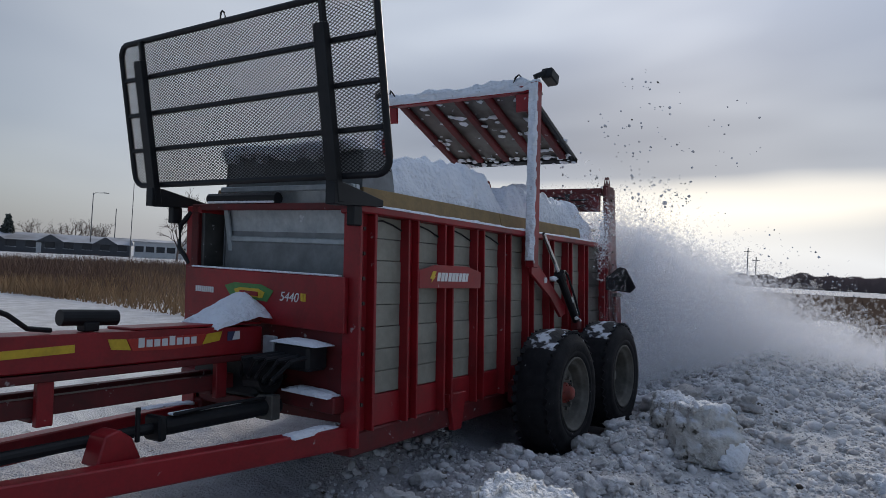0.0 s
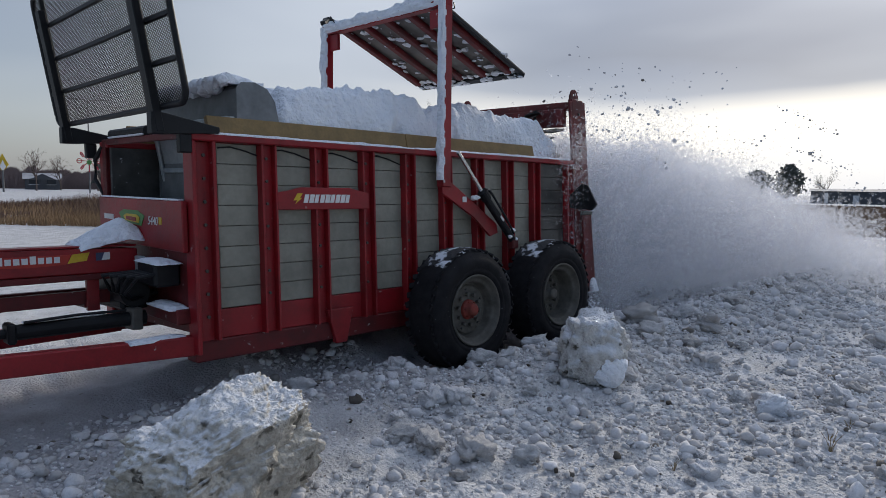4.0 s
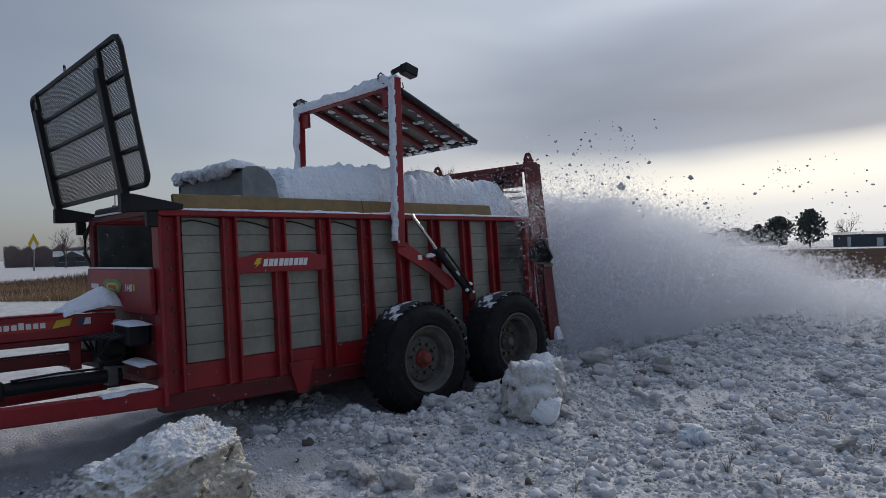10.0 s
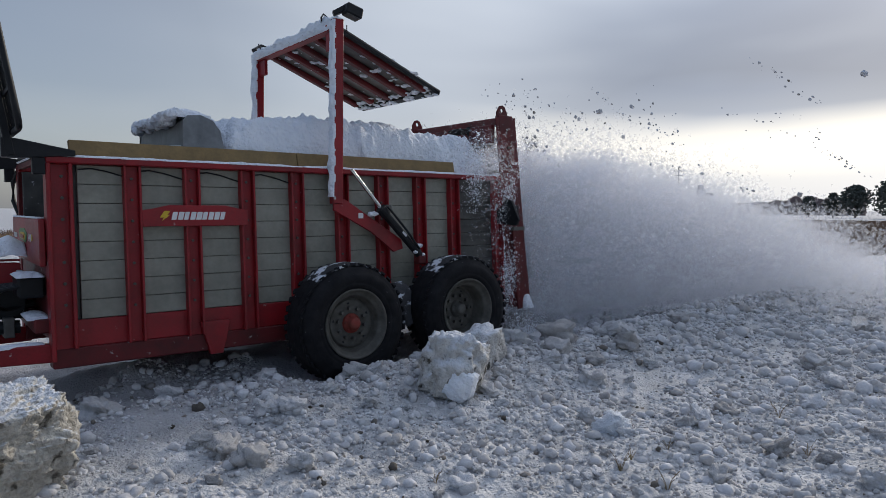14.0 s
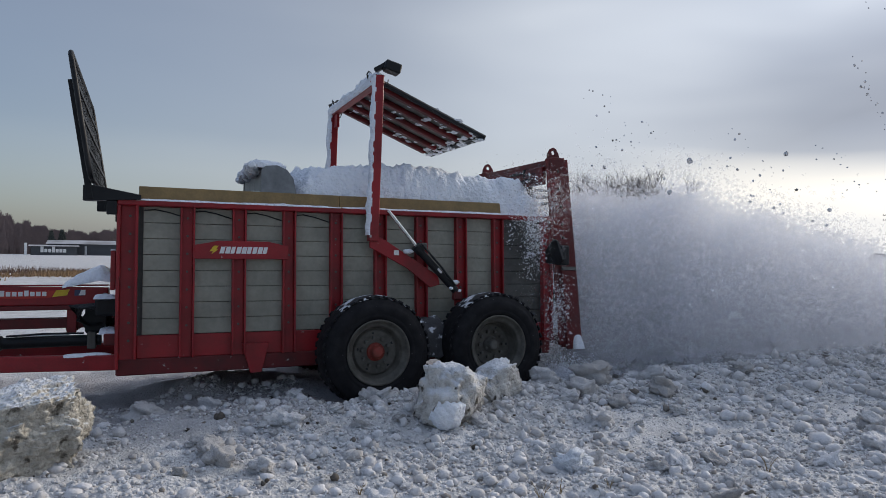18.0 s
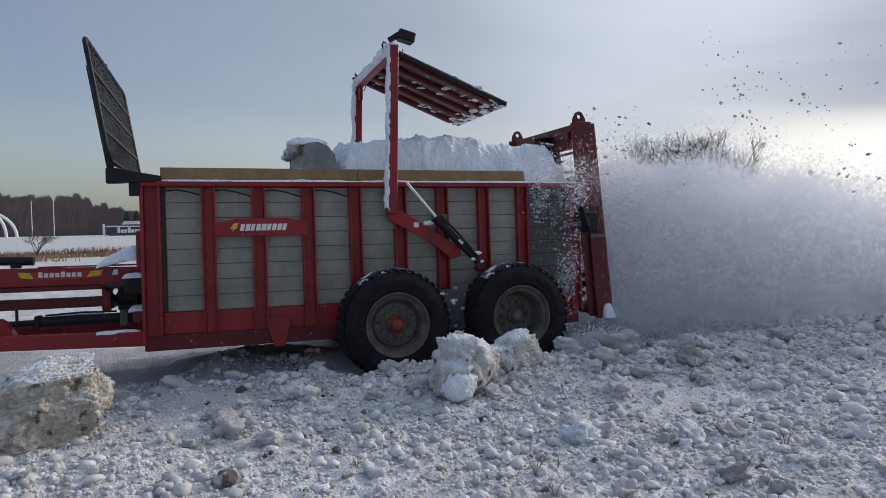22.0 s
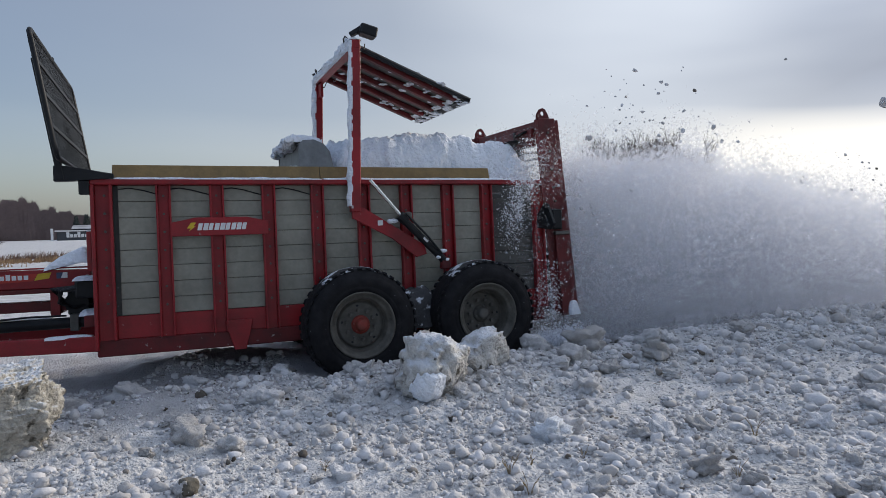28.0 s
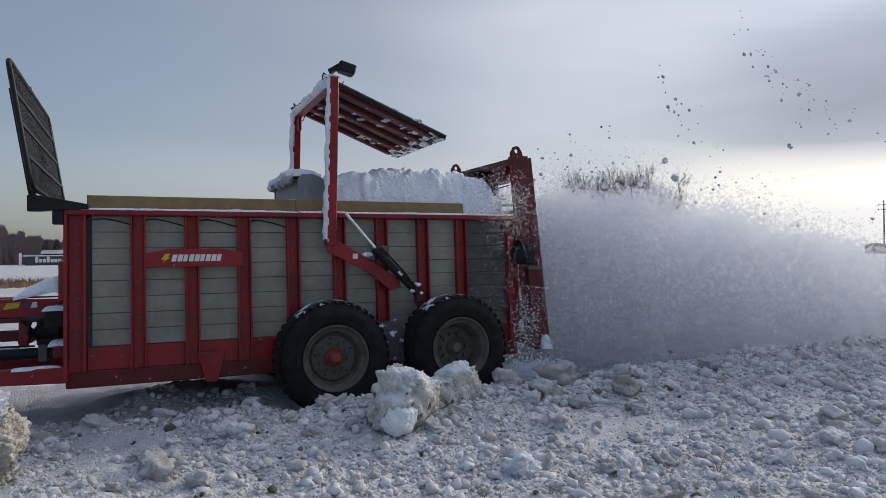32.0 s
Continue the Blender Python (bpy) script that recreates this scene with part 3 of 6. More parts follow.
def side_wall(far):
    """One long side: boards between red channel posts, rail on top, skirt below."""
    s = -1 if not far else 1                # outward
    y0 = 0.0 if not far else BOX_W
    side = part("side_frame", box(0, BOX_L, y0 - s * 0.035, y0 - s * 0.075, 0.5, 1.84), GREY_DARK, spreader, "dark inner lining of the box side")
    part("top_rail", box(-0.03, BOX_L, y0 + s * 0.085, y0 - s * 0.08, 1.835, 1.885, 0.008), RED, side)
    skirt = part("skirt", box(0.14, BOX_L, y0 + s * 0.012, y0 - s * 0.03, 0.50, 0.70, 0.006), RED, side)
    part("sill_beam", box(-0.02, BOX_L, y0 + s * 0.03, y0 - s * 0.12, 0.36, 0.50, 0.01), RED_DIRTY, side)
    edges = [0.135] + POSTS + [BOX_L]
    for k in range(len(edges) - 1):
        x0, x1 = edges[k] + 0.045, edges[k + 1] - 0.045
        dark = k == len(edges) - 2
        for j in range(8):
            z0 = 0.705 + j * 0.1415
            bm = box(x0, x1, y0 + s * (0.002 + 0.003 * ((j * 7 + k * 3) % 3)), y0 - s * 0.033, z0, z0 + 0.138, 0.003)
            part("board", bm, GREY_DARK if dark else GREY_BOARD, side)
    for x in POSTS + [BOX_L - 0.04]:
        bm = box(x - 0.062, x - 0.046, y0 + s * 0.075, y0, 0.50, 1.835, 0.003)
        box(x + 0.046, x + 0.062, y0 + s * 0.075, y0, 0.50, 1.835, 0.003, bm)
        box(x - 0.046, x + 0.046, y0 + s * 0.022, y0, 0.50, 1.835, 0.003, bm)
        p = part("post", bm, RED, side)
        if not far:
            b0 = part("bolt", rod((0, 0, 0), (0, s * 0.014, 0), 0.011, 6), RIM, p, "small zinc bolt", m=pose(x, y0 + s * 0.022, 0.78))
            for j in range(1, 7):
                again(b0, pose(x, y0 + s * 0.022, 0.78 + j * 0.16))
    # corner post at the front
    bm = box(-0.03, 0.0, y0 + s * 0.085, y0 - s * 0.05, 0.42, 1.835, 0.006)
    box(0.0, 0.125, y0 + s * 0.02, y0, 0.42, 1.835, 0.004, bm)
    box(0.115, 0.14, y0 + s * 0.085, y0, 0.50, 1.835, 0.005, bm)
    p = part("corner_post", bm, RED, side)
    if not far:
        b0 = part("bolt", rod((0, 0, 0), (0, s * 0.016, 0), 0.012, 6), RIM, p, "small zinc bolt", m=pose(0.075, y0 + s * 0.02, 0.66))
        for j in range(1, 8):
            again(b0, pose(0.075, y0 + s * 0.02, 0.66 + j * 0.155))
    for x0, x1 in ((0.14, 1.955), (1.96, 3.78)):
        m = Matrix.Translation((0, y0 - s * 0.035, 1.887)) @ Matrix.Rotation(s * radians(12), 4, "X")
        part("top_plank", box(x0, x1, -0.02, 0.02, 0.0, 0.135, 0.005, m=m), WOOD, side, "weathered wooden plank on the top rail")
    # gusset under the sill
    part("bracket", plate([(1.02, 0.60), (1.27, 0.60), (1.20, 0.33), (1.10, 0.33)], 0.05, m=Matrix(((1, 0, 0, 0), (0, 0, s, y0 + s * 0.012), (0, 1, 0, 0), (0, 0, 0, 1))), bev=0.004), RED, side)
    return side


near_side = side_wall(False)
LEANING = True
far_side = side_wall(True)
LEANING = False
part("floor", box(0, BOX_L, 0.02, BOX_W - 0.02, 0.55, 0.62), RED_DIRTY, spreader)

for x0, x1 in ((0.0, 1.95), (1.97, 4.3)):
    heap("snow_line", x0, x1, -0.085, -0.01, 1.905, 1.0 + x0, near_side, "thin line of snow on the top rail", 1.887, 1.88, 0.018, None, 3.0)
for k in range(4):
    x0 = [0.135, 0.545, 0.992, 1.451][k]
    part("cable", tube([(x0 + 0.05, -0.012, 1.80), (x0 + 0.14, -0.014, 1.81), (x0 + 0.25, -0.014, 1.79), (x0 + 0.40, -0.012, 1.745)], 0.006, 6), BLACK, near_side, "thin black cable under the rail")
heap("packed_dirt", 2.50, 3.05, -0.36, -0.03, 0.86, 4.0, near_side, "dark frosted dirt packed between the wheels", 0.45, 0.42, 0.02, None, 1.0, 0.0, FROSTED)
# name plate on the near side
m_plate = Matrix(((1, 0, 0, 0), (0, 0, -1, -0.058), (0, 1, 0, 0), (0, 0, 0, 1)))
name_plate = part("name_plate", plate([(0.605, 1.375), (1.435, 1.375), (1.44, 1.50), (1.36, 1.515), (1.25, 1.54), (0.80, 1.54), (0.69, 1.515), (0.60, 1.50)], 0.022, m=m_plate, bev=0.004), RED, near_side, "red plate with pale maker's mark")


def mark(x0, x1, z0, z1, bars, mt, y, parent, slant=0.25, flash=True):
    """A maker's mark as plain slanted blocks."""
    bm = bmesh.new()
    w = (x1 - x0) / bars
    for k in range(bars):
        a = x0 + k * w
        h = z1 - z0
        f = (0.78, 0.84, 0.70, 0.82, 0.86, 0.74, 0.80, 0.83, 0.72)[k % 9]
        plate([(a, z0), (a + w * f, z0), (a + w * f + slant * h, z1), (a + slant * h, z1)], 0.003, bm, Matrix(((1, 0, 0, 0), (0, 0, -1, y), (0, 1, 0, 0), (0, 0, 0, 1))))
    part("lettering", bm, mt, parent, "plain pale blocks of a maker's mark")
    if flash:
        h = z1 - z0
        bm = plate([(x0 - 0.085, z0 + 0.3 * h), (x0 - 0.05, z1 + 0.008), (x0 - 0.005, z1 + 0.008), (x0 - 0.03, z0 + 0.6 * h), (x0 - 0.01, z0 + 0.6 * h), (x0 - 0.07, z0 - 0.008), (x0 - 0.055, z0 + 0.3 * h)], 0.003, None, Matrix(((1, 0, 0, 0), (0, 0, -1, y), (0, 1, 0, 0), (0, 0, 0, 1))))
        part("flash", bm, YELLOW, parent, "yellow flash emblem")


mark(0.815, 1.245, 1.425, 1.487, 9, WHITE, -0.0805, name_plate)


# wheels
def make_wheel(name, x, y, z, turn, parent, mirror=False, hub_mat=HUB_RED, hub_label="rusty red hub cap", dish=0.10):
    """Ribbed tyre on a dished steel rim; dish is how far the disc lies inside the outer lip."""
    R, WD = 0.515, 0.34
    wheel = new(name)
    wheel.parent = parent
    wheel.matrix_basis = pose(x, y, z, 0, turn, 180 if mirror else 0)
    prof = [(0.292, 0.02), (0.298, 0.004), (0.315, -0.006), (0.325, -0.014), (0.345, -0.020), (0.352, -0.015), (0.36, -0.021), (0.40, -0.024), (0.435, -0.017), (0.44, -0.010), (0.462, 0.0), (0.487, 0.020), (0.503, 0.044), (0.512, 0.072), (R, 0.11), (R, WD - 0.11), (0.512, WD - 0.072), (0.503, WD - 0.044), (0.46, WD), (0.40, WD + 0.02), (0.30, WD)]
    tyre = part("tyre", lathe(prof, 64), RUBBER, wheel, "black tyre with worn tread and snow in it", smooth=True)
    bm = bmesh.new()
    for k in range(40):
        for side in (0, 1, 2):
            a = 2 * math.pi * (k + (0.5 if side == 1 else 0.0)) / 40
            mm = Matrix.Rotation(a, 4, "Y") @ Matrix.Translation((R - (0.013 if side != 1 else 0.002), WD * (0.17 + 0.33 * side), 0)) @ Matrix.Rotation(radians((-26, 14, 26)[side]), 4, "X") @ Matrix.Rotation(radians((20, 0, -20)[side]), 4, "Z")
            box(-0.014, 0.003, -WD * 0.125, WD * 0.125, -0.024, 0.024, 0.0, bm, mm)
    part("tread", bm, RUBBER, tyre)
    d = dish
    rim = part("rim", lathe([(0.299, 0.006), (0.304, -0.008), (0.294, -0.014), (0.283, -0.004), (0.276, 0.018), (0.262, 0.030), (0.250, 0.034), (0.243, 0.040), (0.236, 0.055), (0.232, d), (0.222, d + 0.018), (0.212, d + 0.016), (0.205, d), (0.196, d - 0.006), (0.16, d + 0.002), (0.11, d + 0.004), (0.085, d - 0.004), (0.0005, d - 0.004)], 56), WHEEL_GREY, wheel, "dull grey steel rim streaked with grime", smooth=True)
    for k in range(10):
        a = 2 * math.pi * k / 10
        c = Vector((0.132 * math.cos(a), 0, 0.132 * math.sin(a)))
        part("wheel_nut", rod(c + Vector((0, d + 0.004, 0)), c + Vector((0, d - 0.030, 0)), 0.016, 6), RIM, rim)
    # solid black discs paint the shade inside the rim's holes
    for k in range(5):
        a = 2 * math.pi * (k + 0.5) / 5
        c = Vector((0.178 * math.cos(a), 0, 0.178 * math.sin(a)))
        part("rim_hole", rod(c + Vector((0, d + 0.006, 0)), c + Vector((0, d - 0.003, 0)), 0.013, 10), BLACK, rim)
    hub = lathe([(0.0005, d - 0.088), (0.030, d - 0.090), (0.046, d - 0.084), (0.056, d - 0.070), (0.060, d - 0.035), (0.078, d - 0.030), (0.084, d - 0.022), (0.088, d + 0.002)], 24)
    hub = part("hub", hub, hub_mat, wheel, hub_label, smooth=True)
    for k in range(6):
        a = 2 * math.pi * k / 6
        c = Vector((0.070 * math.cos(a), 0, 0.070 * math.sin(a)))
        part("hub_bolt", rod(c + Vector((0, d - 0.028, 0)), c + Vector((0, d - 0.042, 0)), 0.008, 6), hub_mat, hub)
    # snow lying on the crown of the tyre
    crust = heap("snow_crust", -0.34, 0.30, 0.03, WD - 0.02, 0.022, x, tyre, "patchy frost and snow on the tyre", 0.0, -0.01, 0.02, lambda a, b: math.sqrt(max(0.01, R * R - a * a)) - 0.008 - 0.5 * max(0.0, 0.09 - b) ** 2, 0.4, 0.0, CRUST)
    crust.matrix_basis = pose(0, 0, 0, 0, -turn, 0)
    return wheel


make_wheel("wheel", 2.172, -0.565, 0.510, 10, spreader)
make_wheel("wheel", 3.42, -0.565, 0.522, 37, spreader, False, RIM, "dull grey hub cap", 0.17)
make_wheel("wheel", 2.148, BOX_W + 0.595, 0.605, 20, spreader, True)
make_wheel("wheel", 3.396, BOX_W + 0.595, 0.62, 60, spreader, True)
axle = part("walking_beam", beam((1.95, -0.10, 0.50), (3.60, -0.10, 0.53), 0.12, 0.2, 0.02), RED_DIRTY, spreader)
part("axle", rod((2.148, -0.40, 0.506), (2.148, BOX_W + 0.40, 0.59), 0.055), RED_DIRTY, axle)
part("axle", rod((3.396, -0.40, 0.52), (3.396, BOX_W + 0.40, 0.60), 0.055), RED_DIRTY, axle)


LEANING = True
def rime(a, b, w, depth, seed, out=(-1, 0, 0)):
    """A ragged crust of snow stuck along one face of a bar from a to b."""
    bm = bmesh.new()
    a, b, o = Vector(a), Vector(b), Vector(out)
    d = (b - a).normalized()
    side = d.cross(o).normalized()
    n, rows = max(12, int((b - a).length / 0.022)), []
    for i in range(n + 1):
        p, row = a.lerp(b, i / n), []
        for j in range(7):
            u = j / 6 - 0.5
            q = Vector((i * 0.09, j * 0.25, seed))
            k = 0.55 + 0.9 * noise.noise(q * 1.3) + 0.5 * noise.noise(q * 3.1)
            h = depth * max(-0.25, k) * (1.0 if abs(u) < 0.4 else 0.1)
            ww = w * (1.0 + 0.22 * noise.noise(Vector((i * 0.31, j // 4, seed + 7))))
            row.append(bm.verts.new(p + side * (u * ww) + o * h))
        rows.append(row)
    for r0, r1 in zip(rows, rows[1:]):
        for j in range(6):
            bm.faces.new((r0[j], r0[j + 1], r1[j + 1], r1[j]))
    lo = [(bm.verts.new(row[0].co - o * 0.02), bm.verts.new(row[-1].co - o * 0.02)) for row in rows]
    for i in range(n):
        bm.faces.new((rows[i][0], rows[i + 1][0], lo[i + 1][0], lo[i][0]))
        bm.faces.new((rows[i][-1], lo[i][1], lo[i + 1][1], rows[i + 1][-1]))
    bmesh.ops.recalc_face_normals(bm, faces=bm.faces[:])
    return bm


# raised splash lid over the box, on two posts
lid = new("lid_gantry")
lid.parent = spreader
for y, s in ((-0.125, 1), (BOX_W + 0.125, -1)):
    part("gantry_post", beam((2.255, y, 1.56), (2.318, y, 3.22), 0.095, 0.085, 0.006, up=(0, 1, 0)), RED, lid, "red square post with snow stuck on its front face")
    part("snow_crust", rime((2.207, y, 1.62), (2.268, y, 3.22), 0.085, 0.030, 3.0 + y), SNOW, lid, "rough crust of rime on the post", smooth=True)
    part("post_gusset", plate([(2.30, 3.14), (2.30, 2.98), (2.335, 2.98), (2.335, 3.14)], 0.16, m=Matrix(((1, 0, 0, 0), (0, 0, s, y + s * 0.03), (0, 1, 0, 0), (0, 0, 0, 1))), bev=0.004), RED, lid)
    part("lifting_ring", tube([(2.27, y + s * 0.20, 3.24), (2.25, y + s * 0.17, 3.285), (2.26, y + s * 0.14, 3.31), (2.28, y + s * 0.12, 3.285), (2.28, y + s * 0.13, 3.24)], 0.008, 6), BLACK, lid)
    lamp = part("work_lamp", box(-0.085, 0.085, -0.055, 0.055, -0.05, 0.05, 0.012, m=pose(2.43, y - s * 0.09, 3.30, 0, 14, 0)), BLACK, lid, "black square work lamp")
    part("lamp_arm", beam((2.27, y - s * 0.02, 3.27), (2.38, y - s * 0.07, 3.335), 0.06, 0.045), BLACK, lamp)
    part("lamp_glass", box(-0.07, 0.07, -0.045, 0.045, -0.058, -0.05, 0.003, m=pose(2.43, y - s * 0.09, 3.30, 0, 14, 0)), RIM, lamp)
    part("cable", tube([(2.42, y, 3.2), (2.40, y - s * 0.03, 3.14), (2.35, y - s * 0.02, 3.12), (2.33, y, 3.16)], 0.006, 6), BLACK, lamp)
    part("ear_plate", plate([(2.22, 1.62), (2.34, 1.60), (2.95, 1.22), (2.97, 1.13), (2.86, 1.10), (2.62, 1.30), (2.22, 1.50)], 0.03, m=Matrix(((1, 0, 0, 0), (0, 0, s, y - s * 0.02), (0, 1, 0, 0), (0, 0, 0, 1))), bev=0.005), RED, lid, "red lever plate under the post")
    part("ram_label", box(-0.03, 0.03, -0.003, 0.003, -0.012, 0.012, 0.001, m=Matrix.Translation((2.93, y - s * 0.108, 1.27)) @ Matrix.Rotation(radians(45), 4, "Y")), WHITE, lid, "small pale sticker on the ram")
    part("label_plate", box(2.47, 2.52, y - s * 0.03, y - s * 0.02, 1.425, 1.475, 0.001), WHITE, lid, "small pale sticker")
    ram = part("ram_barrel", rod((2.70, y - s * 0.075, 1.495), (3.13, y - s * 0.065, 1.06), 0.038, 14), BLACK, lid, "black hydraulic ram")
    part("ram_rod", rod((2.40, y - s * 0.045, 1.87), (2.72, y - s * 0.075, 1.48), 0.018, 10), CHROME, ram, "bright chrome ram rod")
    part("ram_collar", rod((2.68, y - s * 0.075, 1.52), (2.745, y - s * 0.075, 1.455), 0.05, 14), BLACK, ram)
    part("ram_hose", tube([(2.73, y - s * 0.12, 1.53), (2.76, y - s * 0.13, 1.50), (2.95, y - s * 0.12, 1.30), (3.10, y - s * 0.11, 1.12)], 0.011, 6), BLACK, ram)
    part("ram_port", box(2.735, 2.80, y - s * 0.10, y - s * 0.04, 1.49, 1.55, 0.01), RIM, ram)
    bm = bmesh.new()
    rs = random.Random(31)
    for k in range(9):
        lump(0.020 + 0.022 * rs.random(), k + 7, (1.2, 1, 0.8), 0.5, 2, 1.6, bm, (3.06 + 0.13 * rs.random(), y - s * (0.05 + 0.05 * rs.random()), 1.05 + 0.10 * rs.random()) if k < 6 else (2.58 + 0.05 * rs.random(), y - s * 0.05, 1.44 + 0.03 * rs.random()))
    tagged(part("snow_clump", bm, SNOW, ram, "snow caught on the ram", smooth=True), kind="stuff")
    part("ram_foot", box(3.10, 3.19, y - s * 0.10, y - s * 0.02, 0.97, 1.07, 0.01), RED_DIRTY, ram)
part("cross_bar", beam((2.318, -0.17, 3.19), (2.318, BOX_W + 0.17, 3.19), 0.09, 0.09, 0.006), RED, lid)
heap("snow_cap", 2.262, 2.375, -0.17, BOX_W + 0.17, 3.285, 6.0, lid, "crust of snow along the cross bar", 3.235, 3.225, 0.014, None, 5.0)
part("snow_crust", rime((2.272, -0.10, 3.20), (2.272, BOX_W + 0.10, 3.20), 0.085, 0.035, 9.0, (-1, 0, 0)), SNOW, lid, "rough crust of rime on the cross bar", smooth=True)
LID_A, LID_B = Vector((2.36, 0, 3.225)), Vector((3.58, 0, 2.735))
ld = (LID_B - LID_A).normalized()
ln = Vector((-ld.z, 0, ld.x))
sheet = bmesh.new()
m_lid = Matrix(((ld.x, 0, ln.x, LID_A.x), (0, 1, 0, 0), (ld.z, 0, ln.z, LID_A.z), (0, 0, 0, 1)))
LL = (LID_B - LID_A).length
box(0, LL, -0.02, BOX_W - 0.02, 0.0, 0.016, 0.003, sheet, m_lid)
lid_sheet = part("lid_sheet", sheet, LID_STEEL, lid, "grey lid sheet streaked with snow")
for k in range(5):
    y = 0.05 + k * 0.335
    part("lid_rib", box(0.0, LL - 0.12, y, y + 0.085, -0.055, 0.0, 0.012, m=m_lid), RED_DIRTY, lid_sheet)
for y in (-0.02, BOX_W - 0.065):
    part("lid_edge", box(0, LL, y, y + 0.045, -0.03, 0.0, 0.004, m=m_lid), BLACK, lid_sheet)
part("lid_flap", box(LL - 0.075, LL, -0.02, BOX_W - 0.02, -0.035, 0.0, 0.005, m=m_lid), BLACK, lid_sheet, "dark rubber edge crusted with snow")
bm = bmesh.new()
rs = random.Random(4)
for k in range(120):
    u = LL - 0.14 + 0.12 * rs.random() if rs.random() < 0.6 else rs.random() * LL
    lump(0.014 + 0.022 * rs.random(), k, (1.6, 1, 0.5), 0.5, 1, 1.6, bm, m_lid @ Vector((u, rs.random() * BOX_W, -0.018 if u < LL - 0.08 else -0.04)))
tagged(part("frozen_snow", bm, SNOW, lid_sheet, "snow frozen to the underside"), kind="stuff")
bm = bmesh.new()
for k in range(40):
    lump(0.03 + 0.04 * rs.random(), k + 50, (1.5, 1.5, 0.4), 0.5, 1, 1.6, bm, m_lid @ Vector((rs.random() * LL, rs.random() * BOX_W, 0.02)))
tagged(part("snow_on_lid", bm, SNOW, lid_sheet, "patches of snow on the lid"), kind="stuff")


# front guard of expanded mesh on two bent arms
guard = new("front_guard")
guard.parent = spreader
GB, GT = Vector((-0.212, 0, 2.018)), Vector((-0.374, 0, 3.028))
gu = (GT - GB)
GH = gu.length
gu.normalize()
Y0, Y1 = -0.45, 1.95
m_g = Matrix(((0, gu.x, -gu.z, GB.x), (1, 0, 0, 0), (0, gu.z, gu.x, GB.z), (0, 0, 0, 1)))   # (y, up, out) to space


def gp(y, h, w=0.0):
    return m_g @ Vector((y, h, w))


loop = []
for cx, cy, a0 in ((Y1 - 0.09, GH - 0.09, 0), (Y0 + 0.09, GH - 0.09, 90), (Y0 + 0.09, 0.09, 180), (Y1 - 0.09, 0.09, 270)):
    for k in range(6):
        a = radians(a0 + 18 * k)
        loop.append(gp(cx + 0.09 * math.cos(a), cy + 0.09 * math.sin(a)))
part("guard_frame", tube(loop + [loop[0], loop[1]], 0.021, 8), BLACK, guard, "black tubular frame with rounded corners", smooth=True)
for k in (1, 2, 3):
    part("guard_bar", beam(gp(Y0 + 0.02, GH * k / 4), gp(Y1 - 0.02, GH * k / 4), 0.03, 0.03, 0.003), BLACK, guard)
ARMS = (-0.07, 1.67)
for y in ARMS:
    part("guard_upright", beam(gp(y, 0.0, 0.02), gp(y, GH, 0.02), 0.035, 0.03, 0.003, up=(0, 1, 0)), BLACK, guard)
    arm = part("guard_arm", beam(gp(y, -0.14, 0.045), gp(y, GH * 0.86, 0.045), 0.09, 0.05, 0.004, up=(1, 0, 0)), BLACK, guard, "heavy black upright arm")
    part("arm_foot", plate([(-0.29, 1.86), (-0.21, 1.86), (0.16, 1.885), (0.16, 1.925), (-0.20, 1.99), (-0.29, 1.99)], 0.075, m=Matrix(((1, 0, 0, 0), (0, 0, 1, y - 0.04), (0, 1, 0, 0), (0, 0, 0, 1))), bev=0.004), BLACK, arm)
    part("arm_gusset", box(-0.11, -0.03, y - 0.03, y + 0.03, 1.75, 1.87, 0.006), BLACK, arm)
part("lifting_ring", tube([gp(0.80, GH + 0.005), gp(0.775, GH + 0.03), gp(0.785, GH + 0.065), gp(0.80, GH + 0.075), gp(0.815, GH + 0.065), gp(0.825, GH + 0.03), gp(0.80, GH + 0.005)], 0.007, 6), BLACK, guard)
# expanded mesh: two families of slanting strands
DW, DH = 0.036, 0.0205
vs, fs = [], []


def strand(y0, h0, y1, h1, t=0.0025):
    n = len(vs)
    d = Vector((y1 - y0, h1 - h0, 0)).normalized()
    o = Vector((-d.y, d.x, 0)) * t
    for p in (Vector((y0, h0, 0)), Vector((y1, h1, 0))):
        for q, w in ((o, 0.0015), (-o, 0.0015), (-o, -0.0015), (o, -0.0015)):
            vs.append(tuple(m_g @ (p + q + Vector((0, 0, w)))))
    for a, b in ((0, 1), (1, 2), (2, 3), (3, 0)):
        fs.append((n + a, n + b, n + 4 + b, n + 4 + a))


slope = DH / DW
for fam in (1, -1):
    c = -4.0
    while c < 4.0:
        # line h = fam*slope*(y) + c*..., clipped to the frame
        c += 2 * DH * 0.5
        ya, yb = Y0, Y1
        ha, hb = fam * slope * ya + c, fam * slope * yb + c
        pts = []
        for h in (0.0, GH):
            y = (h - c) / (fam * slope)
            if Y0 <= y <= Y1:
                pts.append((y, h))
        if 0 <= ha <= GH:
            pts.append((ya, ha))
        if 0 <= hb <= GH:
            pts.append((yb, hb))
        if len(pts) >= 2 and math.hypot(pts[0][0] - pts[1][0], pts[0][1] - pts[1][1]) > 0.02:
            strand(*pts[0], *pts[1])
vs = [(a, b, c + LEAN * max(0.0, b)) for a, b, c in vs]
me = bpy.data.meshes.new("mesh_screen")
me.from_pydata(vs, [], fs)
me.materials.append(BLACK)
ob = new("mesh_screen", me)
ob.parent = guard
